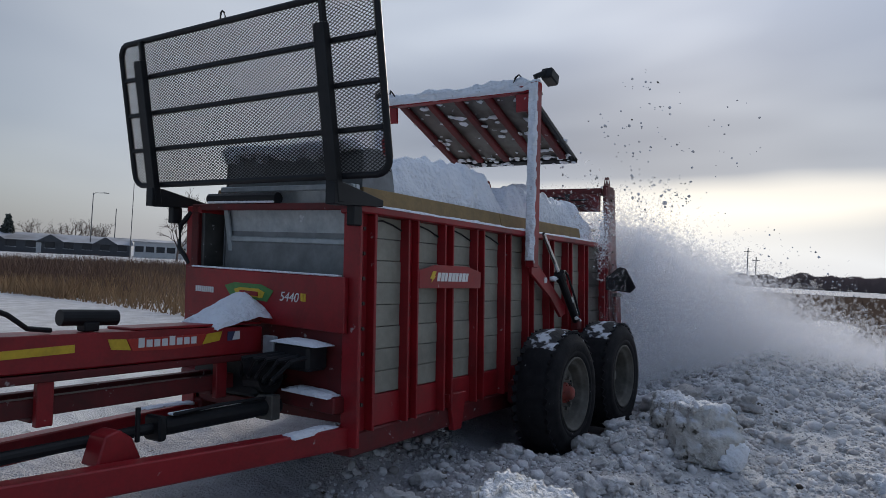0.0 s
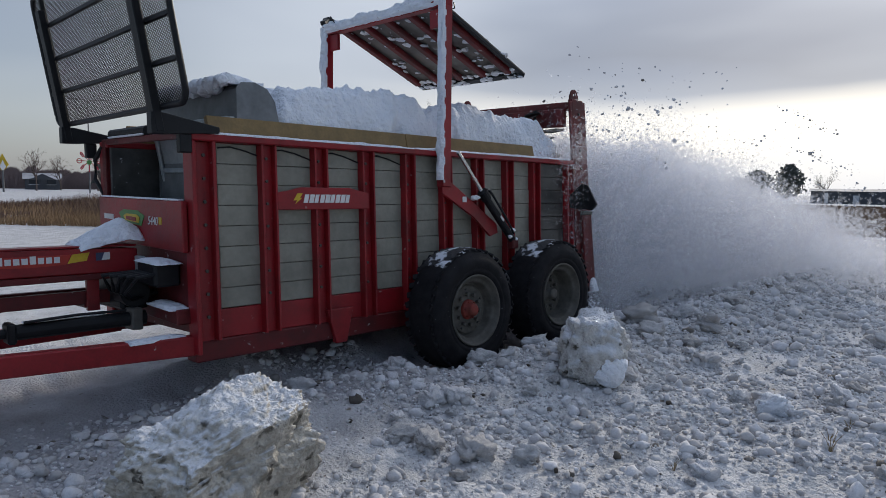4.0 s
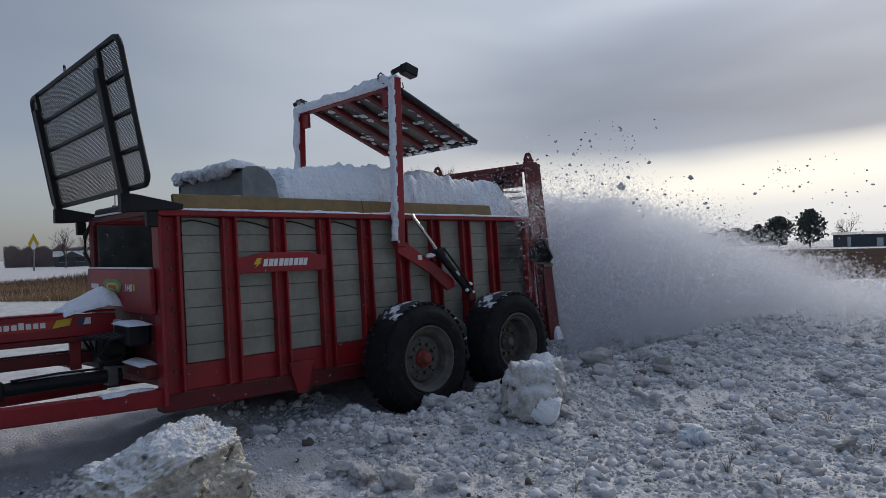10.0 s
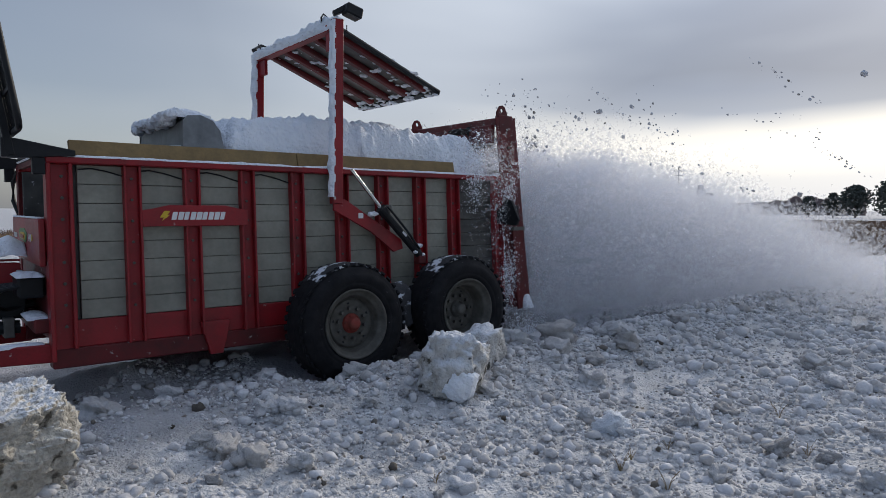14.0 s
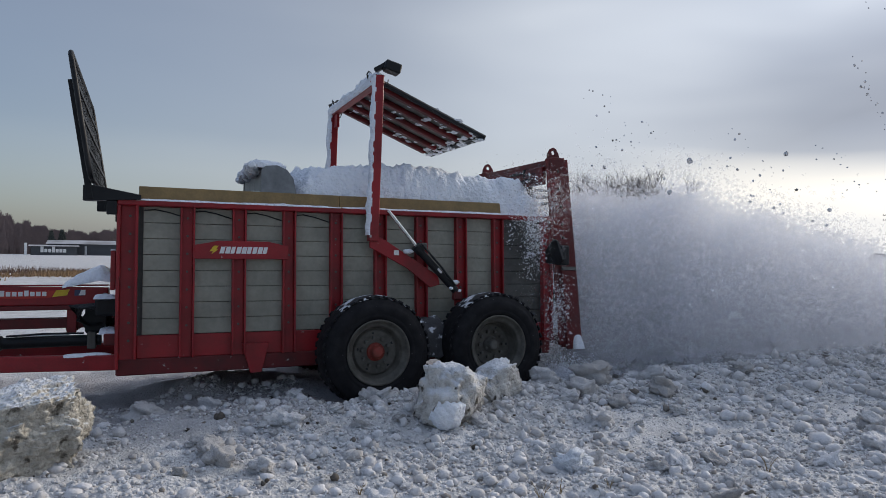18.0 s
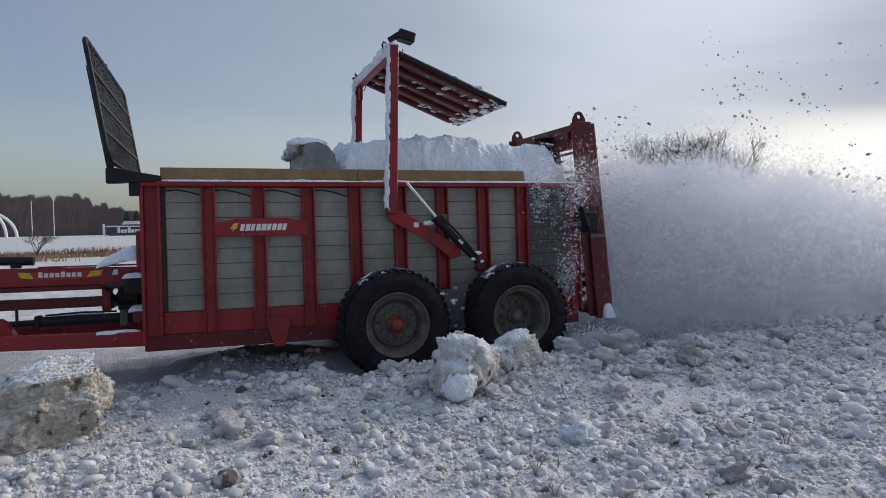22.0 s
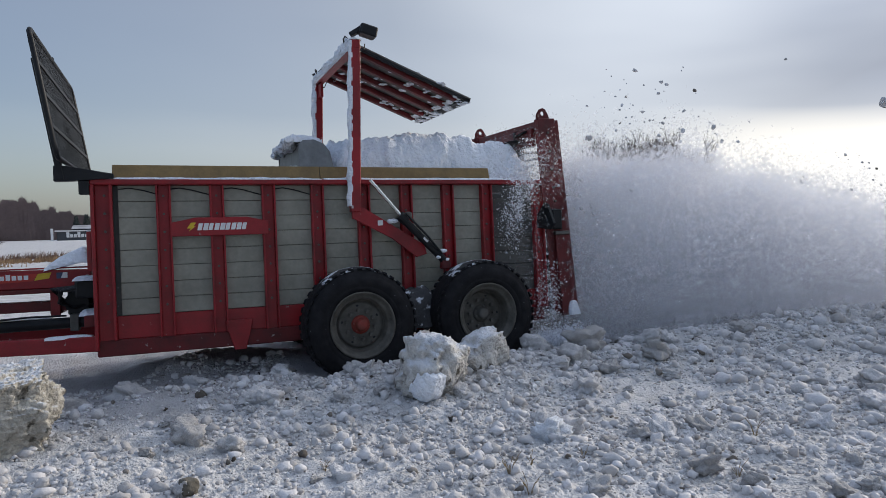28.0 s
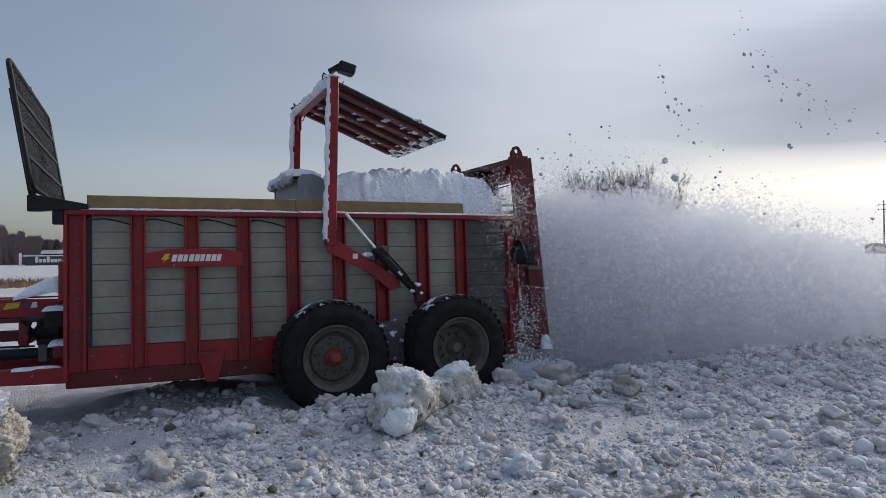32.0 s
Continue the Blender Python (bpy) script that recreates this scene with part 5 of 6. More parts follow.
for k, (x, y, s) in enumerate(spots):
    o = CLODS[k] if k < len(CLODS) else CLODS[k % len(CLODS)].copy()
    if k >= len(CLODS):
        scene.collection.objects.link(o)
    o.matrix_basis = pose(x, y, ground_z(x, y) + 0.20 * s, rs.uniform(-25, 25), rs.uniform(-25, 25), rs.uniform(0, 360)) @ Matrix.Diagonal((s * rs.uniform(0.85, 1.2), s, s * rs.uniform(0.75, 1.0), 1))
    tagged(o, "clod of dirty snow lying on the churned ground", "snow clod", "snow clods on the ground")
# the bright clean lump
o = CLODS[9]
o.data = o.data.copy()
o.data.materials[0] = SNOW
tagged(o, "clean white lump of snow on the churned ground")


def scatter(name, label, count, seed, pick, mt, sub=1, protos=7):
    """Countless small crumbs in one mesh."""
    rng = np.random.default_rng(seed)
    pv = []
    for k in range(protos):
        bm = lump(1.0, k + 40, (1, 1, 0.8), 0.5, sub, 1.5)
        bm.verts.ensure_lookup_table()
        pv.append(np.array([v.co[:] for v in bm.verts]))
        pf = np.array([[v.index for v in f.verts] for f in bm.faces])
        bm.free()
    V, Fc, n = [], [], 0
    for _ in range(count):
        x, y, s = pick(rng)
        a = rng.uniform(0, 6.283)
        c, d = math.cos(a), math.sin(a)
        p = pv[rng.integers(protos)] * (s * rng.uniform(0.7, 1.3, 3))
        q = np.empty_like(p)
        q[:, 0], q[:, 1] = x + c * p[:, 0] - d * p[:, 1], y + d * p[:, 0] + c * p[:, 1]
        q[:, 2] = ground_z(x, y) + p[:, 2] + 0.25 * s
        V.append(q)
        Fc.append(pf + n)
        n += len(p)
    me = bpy.data.meshes.new(name)
    V, Fc = np.concatenate(V), np.concatenate(Fc)
    me.from_pydata(V.tolist(), [], Fc.tolist())
    me.polygons.foreach_set("use_smooth", [True] * len(me.polygons))
    me.materials.append(mt)
    return tagged(new(name, me), label, "snow crumbs", kind="stuff")


def near_pick(rng):
    while True:
        x, y = rng.uniform(-2.9, 8.0), rng.uniform(-4.9, 0.5)
        if y > -0.45 and x > 1.6:
            continue
        if x < 0.9 and rng.random() < 0.15 and not (y < -1.6 and x > 0):
            continue
        # crowd together in patches
        if noise.noise(Vector((x * 1.1, y * 1.1, 4))) + rng.random() * 0.9 > 0.15:
            break
    return x, y, 0.005 + 0.015 * rng.random() ** 2


def lump_pick(rng):
    x, y, s = near_pick(rng)
    return x, y, 0.014 + 0.034 * rng.random() ** 3


def far_pick(rng):
    return rng.uniform(4.8, 15), rng.uniform(-6.0, 5.0), 0.02 + 0.06 * rng.random() ** 2


scatter("snow_crumbs", "crumbs of dirty snow strewn over the ground", 34000, 5, near_pick, GRIT)
scatter("snow_lumps", "fist-sized lumps of dirty snow crowded on the ground", 5200, 15, lump_pick, GRIT, 2, 12)
scatter("snow_crumbs", "crumbs of dirty snow strewn behind the spreader", 4500, 6, far_pick, GRIT)


def weed(x, y, seed, n=16, h=0.2):
    r = random.Random(seed)
    w = tagged(new("dry_weed"), "dry grass tuft sticking out of the snow", "dry grass", "weeds in the snow")
    w.location = (x, y, ground_z(x, y) - 0.01)
    for k in range(n):
        a, l = r.uniform(0, 6.28), h * r.uniform(0.4, 1.1)
        dx, dy = math.cos(a) * l * 0.5, math.sin(a) * l * 0.5
        part("stalk", tube([(dx * 0.1, dy * 0.1, 0), (dx * 0.4, dy * 0.4, l * 0.6), (dx, dy, l)], 0.0014, 4), STRAW, w)


STRAW = mat("dry_straw", (0.27, 0.20, 0.10), 0.8, dark=(0.14, 0.10, 0.05), scale=8.0)
for k, (x, y) in enumerate(((2.18, -3.55), (2.40, -3.17), (2.24, -3.22), (2.72, -3.2), (3.3, -3.75), (1.35, -2.7), (3.9, -3.3))):
    weed(x, y, k, 7 if k != 2 else 14, 0.08 if k % 2 else 0.12)


# ---------------------------------------------------------------- thrown snow
JET = Vector((4.55, 0.70, 0.0))
SPREAD = 30.0


def jet_top(r):
    return float(np.interp(r, [0, 1, 2, 3, 4, 5.5, 7, 8.5], [2.35, 2.35, 2.2, 1.95, 1.6, 1.05, 0.5, 0.12]))


def flakes(name, pts, sizes, mt, label):
    """Loose flakes, each a small bent scrap of two triangles."""
    rng = np.random.default_rng(len(pts))
    n = len(pts)
    u = rng.normal(size=(n, 3))
    u /= np.linalg.norm(u, axis=1)[:, None]
    w = np.cross(u, rng.normal(size=(n, 3)))
    w /= np.linalg.norm(w, axis=1)[:, None] + 1e-9
    s = sizes[:, None]
    V = np.stack([pts + u * s, pts - 0.5 * u * s + 0.87 * w * s, pts - 0.5 * u * s - 0.87 * w * s], 1).reshape(-1, 3)
    me = bpy.data.meshes.new(name)
    me.vertices.add(3 * n)
    me.vertices.foreach_set("co", V.ravel())
    me.loops.add(3 * n)
    me.loops.foreach_set("vertex_index", np.arange(3 * n))
    me.polygons.add(n)
    me.polygons.foreach_set("loop_start", np.arange(0, 3 * n, 3))
    me.update()
    me.materials.append(mt)
    return tagged(new(name, me), label, "snow spray", kind="stuff")


PLUME = []


def make_plume():
    rng = np.random.default_rng(77)
    n = 1050000
    # fan out from the beaters, thick low and near, ragged above
    r = 8.6 * rng.random(n) ** 0.85
    a = np.clip(rng.normal(0, SPREAD * 0.48, n), -SPREAD * 1.5, SPREAD * 1.5)
    top = np.interp(r, [0, 1, 2, 3, 4, 5.5, 7, 8.5], [1.98, 2.06, 2.0, 1.84, 1.54, 1.04, 0.52, 0.14])
    top = top * (1 - 0.35 * (np.abs(a) / (SPREAD * 1.5)) ** 2)
    h = rng.random(n)
    over = rng.random(n) < 0.07
    h = np.where(over, 0.90 + np.abs(rng.normal(0, 0.13, n)), h)
    x = JET.x + 0.15 + r * np.cos(np.radians(a))
    y = JET.y + r * np.sin(np.radians(a)) + rng.uniform(-0.95, 0.85, n)
    puff = np.sin(x * 2.3 + 1.3 * np.sin(y * 1.7)) * 0.5 + np.sin(x * 4.9 - y * 2.1 + 2) * 0.3 + np.sin(y * 3.7 + x * 1.1) * 0.2
    z = 0.05 + h * top * (1 + 0.10 * puff)
    keep = rng.random(n) < np.clip(0.75 + 0.3 * puff, 0.3, 1)
    veil = ((rng.random(n) < 0.9965) | (h > 0.97))[keep]
    pts, s = np.stack([x, y, z], 1)[keep], (0.006 + 0.006 * rng.random(n) ** 2)[keep]
    s[veil] = 0.018 + 0.023 * rng.random(veil.sum())
    piece = np.clip((r[keep] / 8.6 * 6).astype(int), 0, 5) * 3 + np.clip(((a[keep] + SPREAD) / (2 * SPREAD) * 3).astype(int), 0, 2)
    # soften the borders of the pieces so that none shows an edge
    swap = rng.random(len(piece)) < 0.45
    piece[swap] = np.clip(piece[swap] + rng.choice([-3, -1, 1, 3], swap.sum()), 0, 17)
    for k in range(18):
        c = pts[piece == k].mean(0)
        for v, mt in ((False, POWDER), (True, VEIL)):
            sel = (piece == k) & (veil == v)
            ob = flakes("snow_plume", pts[sel] - c, s[sel], mt, "drifting cloud of powder snow behind the beaters")
            PLUME.append((ob, Vector(c), k))


def make_mist():
    """Fine powder hanging about the beaters and down the rear corner."""
    rng = np.random.default_rng(21)
    for k in range(3):
        n = 1200 if k == 0 else 5000
        x = rng.normal(4.12 + 0.12 * k, 0.16, n)
        y = rng.uniform(-0.22, 1.45, n) if k else rng.uniform(-0.34, -0.12, n)
        z = rng.normal(2.02, 0.17, n) if k else 0.45 + 1.6 * rng.random(n) ** 0.7
        c = np.array([x.mean(), y.mean(), z.mean()])
        ob = flakes("snow_mist", np.stack([x, y, z], 1) - c, 0.010 + 0.014 * rng.random(n), VEIL, "mist of powder snow about the beaters")
        PLUME.append((ob, Vector(c), 4 * k + 1))


make_plume()
make_mist()

CHUNKS, SPRAY, FALL = [], [], []
BITS = [block("flying_snow_chunk", (0.5, 0.42, 0.38), 60 + k, 0.6, 0.35, 3, CLOD) for k in range(8)]


def make_spray():
    r = random.Random(5)
    for k in range(330):
        o = BITS[k] if k < len(BITS) else BITS[k % len(BITS)].copy()
        if k >= len(BITS):
            scene.collection.objects.link(o)
        s = 0.026 + 0.085 * r.random() ** 2.5
        o.scale = (s, s, s)
        tagged(o, "lump of snow flung from the beaters", "snow chunk", "flying snow chunks")
        CHUNKS.append((o, -1.3 + 33.2 * k / 329))
    rng = np.random.default_rng(8)
    protos = []
    for k in range(8):
        m = 28
        pts = np.stack([rng.uniform(-0.95, 0.95, m), rng.uniform(-0.5, 0.5, m), rng.normal(0, 0.03, m)], 1)
        bm = bmesh.new()
        for j in range(m):
            lump(0.009 + 0.024 * rng.random() ** 2.5, j + k, (1, 0.8, 0.7), 0.6, 1, 1.5, bm, tuple(pts[j]))
        ob = part("snow_spray", bm, GRIT, None)
        tagged(ob, "scatter of small snow bits flung from the beaters", "snow spray", kind="stuff")
        protos.append(ob)
    for k in range(500):
        o = protos[k] if k < 8 else protos[k % 8].copy()
        if k >= 8:
            scene.collection.objects.link(o)
        SPRAY.append((o, -1.4 + 33.3 * k / 499))
    # powder and crumbs spilling over the side by the rear wheel
    for k in range(84):
        m = 1500
        wisp = rng.normal(0, 0.07, 5)
        pts = np.stack([wisp[rng.integers(5, size=m)] + rng.normal(0, 0.045, m), rng.normal(0, 0.03, m), np.clip(rng.normal(0, 0.20, m), -0.42, 0.42)], 1)
        ob = flakes("falling_snow", pts, 0.004 + 0.014 * rng.random(m) ** 4, POWDER, "snow spilling over the side of the box")
        FALL.append((ob, 12.8 + 18.7 * (k - 4) / 79 if k > 3 else 0.1 + 0.4 * k))


make_spray()


# ---------------------------------------------------------------- far surroundings
REF = Vector((-0.5, -5.2, 0))


def far(az, dist, z=0.0):
    a = radians(az)
    return Vector((REF.x + dist * math.sin(a), REF.y + dist * math.cos(a), z))


WALL_DARK = mat("dark_cladding", (0.07, 0.075, 0.085), 0.7, dark=(0.04, 0.045, 0.05), scale=0.5, bscale=3)
WALL_TAN = mat("tan_cladding", (0.33, 0.27, 0.17), 0.7, dark=(0.25, 0.20, 0.13), scale=0.5, bscale=3)
WALL_WHITE = mat("white_siding", (0.50, 0.51, 0.52), 0.7, dark=(0.38, 0.39, 0.40), scale=0.5, bscale=3)
ROOF_SNOW = mat("snowy_roof", (0.42, 0.43, 0.46), 0.8, dark=(0.17, 0.165, 0.16), scale=0.25, amount=0.9, bscale=2)
GLASS = mat("dark_window_glass", (0.03, 0.035, 0.045), 0.15, scale=1.0)
BARK = mat("bare_twigs", (0.12, 0.095, 0.085), 0.9, dark=(0.07, 0.04, 0.035), scale=2.0)
# needle colour lightened towards grey: distance haze painted in
NEEDLE = mat("dark_conifer", (0.075, 0.085, 0.075), 0.9, dark=(0.045, 0.055, 0.050), scale=1.0)
POLE = mat("pole_steel", (0.16, 0.165, 0.17), 0.5, metal=0.5, scale=2.0)
WHITE_PAINT = mat("white_paint", (0.78, 0.78, 0.78), 0.5, dark=(0.65, 0.65, 0.65), scale=2.0)
CONCRETE = mat("concrete_silo", (0.28, 0.27, 0.27), 0.8, dark=(0.20, 0.19, 0.19), scale=0.2, bscale=1)
SOIL = mat("brown_stubble", (0.085, 0.062, 0.048), 0.95, dark=(0.05, 0.036, 0.029), scale=0.35, amount=0.9, bscale=3.0, bump=0.05, spec=0.0, speck=((0.22, 0.21, 0.21), 0.8, 0.68))


def building(name, az0, az1, dist, h, wall, label, gables=0, doors=(), windows=0, depth=9.0, roof=0.9):
    a, b = far(az0, dist), far(az1, dist)
    L = (b - a).length
    t = (b - a).normalized()
    yaw = math.atan2(t.y, t.x)
    ob = tagged(new(name), label, "building")
    ob.matrix_basis = Matrix.Translation(a) @ Matrix.Rotation(yaw, 4, "Z")
    body = part("wall", box(0, L, 0, depth, -0.4, h, 0.02), wall, ob)
    bm = bmesh.new()
    plate([(-0.4, h), (depth + 0.4, h), (depth / 2, h + roof)], L + 0.8, bm, Matrix(((0, 0, 1, -0.4), (1, 0, 0, 0), (0, 1, 0, 0), (0, 0, 0, 1))))
    part("roof", bm, ROOF_SNOW, ob, "low roof dusted with snow")
    for k in range(gables):
        x = L * (k + 0.5) / gables
        bm = plate([(x - 2.2, h - 0.1), (x + 2.2, h - 0.1), (x, h + roof * 0.9)], 3.0, None, Matrix(((1, 0, 0, 0), (0, 0, 1, -0.6), (0, 1, 0, 0), (0, 0, 0, 1))))
        part("gable", bm, wall, ob)
    for x0, x1, z1 in doors:
        part("door", box(L * x0, L * x1, -0.06, 0.02, 0.05, z1, 0.01), WALL_WHITE, ob, "pale door")
    for k in range(windows):
        x = L * (k + 0.5) / windows
        for z in ((1.0, 2.1),) if h < 4 else ((0.9, 1.7), (2.4, 3.1)):
            w = part("window", box(x - 0.75, x + 0.75, -0.07, 0.02, z[0], z[1], 0.01), GLASS, ob)
            part("sill", box(x - 0.85, x + 0.85, -0.12, -0.04, z[0] - 0.08, z[0], 0.01), WALL_WHITE, w)
    return ob


building("long_building", 19.6, 30.4, 141, 2.2, WALL_DARK, "long low dark building with gables and snowy roof", 3, ((0.42, 0.45, 1.9),), 9, roof=1.4)
building("white_building", 30.6, 34.4, 141, 3.0, WALL_WHITE, "pale two-storey building with dark windows", 0, (), 5, roof=0.5).location.z += 0.1
building("dark_hall", -6.5, 1.5, 150, 2.2, WALL_DARK, "long dark hall with a snow line on the roof", 0, ((0.3, 0.32, 1.8), (0.6, 0.63, 1.8)), 0, roof=0.8)
building("tan_hall", 1.55, 3.9, 148, 2.4, WALL_TAN, "tan metal hall with a curved end", 0, ((0.05, 0.2, 1.8),), 0, roof=0.5)
shop = building("shop", -7.6, -4.6, 146, 1.7, WALL_DARK, "low grey shop with a pale sign", 0, (), 0, roof=0.3)
bm = bmesh.new()
for k in range(7):
    box(1.6 + k * 0.62, 2.1 + k * 0.62, -0.12, -0.05, 0.55, 1.2 + (0.45 if k in (0, 3) else 0), 0.0, bm)
part("sign_lettering", bm, WHITE_PAINT, shop, "pale strokes of a sign that cannot be read")
part("sign_post", box(-1.0, -0.55, -0.3, -0.1, 0.0, 2.3, 0.05), WHITE_PAINT, shop)
building("dark_shed", 73.5, 79.2, 142, 2.3, WALL_DARK, "long dark shed with pale doors beyond the field", 0, ((0.16, 0.20, 1.9), (0.48, 0.55, 1.6)), 0, roof=0.5)
building("house", 13.0, 15.2, 150, 2.0, WALL_DARK, "small dark house with a snowy roof", 1, (), 2, roof=1.2)


def bare_tree(name, at, h, w, seed, label, depth=5, parent_group="bare trees"):
    """Trunk with limbs that fork into fine twigs."""
    r = random.Random(seed)
    V, Fc = [], []

    def limb(p, d, l, rad, lev):
        q = p + d * l
        n = len(V)
        u = d.cross(Vector((0.31, 0.77, 0.55))).normalized()
        v = d.cross(u)
        k = 4 if lev < 2 else 3
        for c, rr in ((p, rad), (q, rad * 0.62)):
            for j in range(k):
                a = 6.283 * j / k
                V.append(tuple(c + (u * math.cos(a) + v * math.sin(a)) * rr))
        for j in range(k):
            Fc.append((n + j, n + (j + 1) % k, n + k + (j + 1) % k, n + k + j))
        if lev >= depth:
            return
        for j in range(r.choice((2, 3, 3)) if lev else 5):
            a = r.uniform(0, 6.283)
            s = r.uniform(0.35, 0.85) * w
            nd = (d + (u * math.cos(a) + v * math.sin(a)) * s + Vector((0, 0, 0.12))).normalized()
            limb(p.lerp(q, r.uniform(0.45, 1.0)), nd, l * r.uniform(0.6, 0.85), rad * 0.6, lev + 1)

    limb(Vector((0, 0, -0.2)), Vector((r.uniform(-0.05, 0.05), r.uniform(-0.05, 0.05), 1)).normalized(), h * 0.30, h * 0.018, 0)
    zmax = max(v[2] for v in V)
    f = h / zmax
    tree = tagged(new(name), label, "tree", parent_group)
    tree.location = at
    for nm, fs in (("trunk", Fc[:4]), ("crown", Fc[4:])):
        me = bpy.data.meshes.new(nm)
        me.from_pydata([(a * f, b * f, c * f) for a, b, c in V], [], fs)
        me.materials.append(BARK)
        ob = new(nm, me)
        ob.parent = tree
    return tree


def leafy(name, at, h, w, seed, mt, label, conifer=False, n=1300):
    """Dark dense tree: trunk and many small clumps."""
    r = random.Random(seed)
    tree = tagged(new(name), label, "tree", "dark trees")
    tree.location = at
    part("trunk", rod((0, 0, -0.2), (0, 0, h * 0.8), h * 0.03, 7, None, h * 0.008), BARK, tree)
    bm = bmesh.new()
    for k in range(n):
        u = r.random() ** (0.8 if conifer else 0.6)
        z = h * (0.10 + 0.88 * u)
        rad = w * ((1.03 - u) if conifer else math.sqrt(max(0.03, 1 - (abs(u - 0.45) / 0.58) ** 2)))
        rad *= math.sqrt(r.random()) * (0.8 + 0.35 * math.sin(5 * u + seed + k % 3))
        a = r.uniform(0, 6.283)
        s = h * r.uniform(0.03, 0.075)
        c = Vector((rad * math.cos(a), rad * math.sin(a), z))
        e = [bm.verts.new(c + Vector((r.uniform(-s, s), r.uniform(-s, s), r.uniform(-s, s)))) for _ in range(4)]
        for f in ((0, 1, 2), (0, 2, 3), (0, 3, 1), (1, 3, 2)):
            bm.faces.new([e[i] for i in f])
    part("crown", bm, mt, tree)
    return tree


def woods(name, az0, az1, dist, h0, h1, n, seed, mt, label, thick=12):
    """A belt of far bare wood, too far to count."""
    r = random.Random(seed)
    V, Fc = [], []
    for k in range(n * 7):
        u = r.random()
        p = far(az0 + (az1 - az0) * u, dist + thick * r.random())
        h = 1.3 * (h0 + (h1 - h0) * u) * (0.72 + 0.28 * noise.noise(Vector((u * 14, seed, 0))) + 0.12 * r.random())
        z = h * r.random() ** 0.7
        s = r.uniform(0.10, 0.5)
        lean = r.uniform(-0.5, 0.5)
        n0 = len(V)
        d = Vector((math.cos(radians(az0)), -math.sin(radians(az0)), 0))
        V += [tuple(p - d * 0.10 + Vector((0, 0, z - s * 3))), tuple(p + d * 0.10 + Vector((0, 0, z - s * 3))), tuple(p + d * lean * 1.4 + Vector((0, 0, min(h, z + s * 3))))]
        Fc.append((n0, n0 + 1, n0 + 2))
    me = bpy.data.meshes.new(name)
    me.from_pydata(V, [], Fc)
    me.materials.append(mt)
    return tagged(new(name, me), label, "woods", kind="stuff")


WOODS = mat("winter_wood", (0.20, 0.15, 0.145), 0.95, dark=(0.12, 0.095, 0.095), scale=0.3, bscale=2.0)
woods("far_wood", -16, -9, 165, 8.2, 8.0, 5200, 1, WOODS, "brown leafless wood beyond the field")
woods("far_wood", -9.5, -4.5, 165, 7.0, 4.2, 2600, 2, WOODS, "brown leafless wood beyond the field")
woods("far_wood", -5, 4.5, 175, 5.0, 6.0, 2600, 3, WOODS, "leafless trees behind the halls")
woods("far_wood", 10, 19, 165, 4.4, 3.6, 1500, 4, WOODS, "leafless bushes along the road")
woods("far_wood", 56.5, 70.5, 240, 2.6, 6.0, 3600, 5, WOODS, "hazy line of far trees")
woods("far_wood", 76, 97, 230, 3.2, 5.4, 5200, 6, WOODS, "low hazy rise with trees")
for k, (az, d, h, w) in enumerate(((25.6, 150, 6.6, 0.9), (26.6, 152, 7.4, 1.0), (27.4, 155, 7.2, 1.0), (28.7, 150, 6.8, 0.9), (24.0, 150, 6.8, 0.9), (74.4, 150, 6.8, 1.1), (33.3, 110, 9.6, 1.0), (34.4, 110, 11.4, 1.0), (13.6, 130, 7.0, 1.0), (15.2, 140, 6.4, 1.0), (17.6, 135, 6.4, 1.0), (-1.4, 160, 7.0, 1.0), (1.0, 160, 6.2, 1.0))):
    bare_tree("bare_tree", far(az, d), h, w, 40 + k, "leafless spreading tree far behind the field")
for k, az in enumerate((37.7, 38.4, 39.1, 39.9, 40.7, 41.5, 42.3, 43.0, 43.7)):
    bare_tree("bare_tree", far(az, 48 + 3 * (k % 2)), 7.7 + 0.35 * math.sin(k * 2.2), 0.60, 70 + k, "tall leafless tree behind the drifting snow", 7, "row of bare trees")
bare_tree("bare_shrub", far(-11.5, 40, -0.1), 2.0, 1.0, 95, "leafless shrub at the edge of the field", 7, "shrubs")
for k, (az, d, h, w, con) in enumerate(((22.4, 145, 6.6, 2.0, True), (18.75, 140, 9.0, 4.2, True), (19.8, 141, 8.0, 3.8, True), (21.2, 150, 4.6, 1.3, True), (-6.3, 155, 4.8, 1.4, True), (-5.6, 155, 5.0, 1.5, True), (69.9, 160, 6.6, 2.9, False), (72.0, 150, 7.4, 2.7, False), (68.5, 165, 5.2, 2.2, False), (66.9, 175, 4.8, 2.2, False))):
    leafy("dark_tree", far(az, d), h, w, 10 + k, NEEDLE, "dark evergreen tree far behind the field", con)


def street_lamp(az, dist, h, arms, label):
    ob = tagged(new("street_lamp"), label, "street lamp", "street lamps")
    ob.matrix_basis = Matrix.Translation(far(az, dist)) @ Matrix.Rotation(radians(-az), 4, "Z")
    part("mast", rod((0, 0, -0.2), (0, 0, h), 0.11, 8, None, 0.07), POLE, ob)
    for s in arms:
        part("arm", tube([(0, 0, h - 0.4), (0.3 * s, 0, h), (1.9 * s, 0, h + 0.12)], 0.06, 6), POLE, ob)
        part("lamp_head", box(min(1.7 * s, 2.6 * s), max(1.7 * s, 2.6 * s), -0.15, 0.15, h + 0.04, h + 0.2, 0.04), POLE, ob)


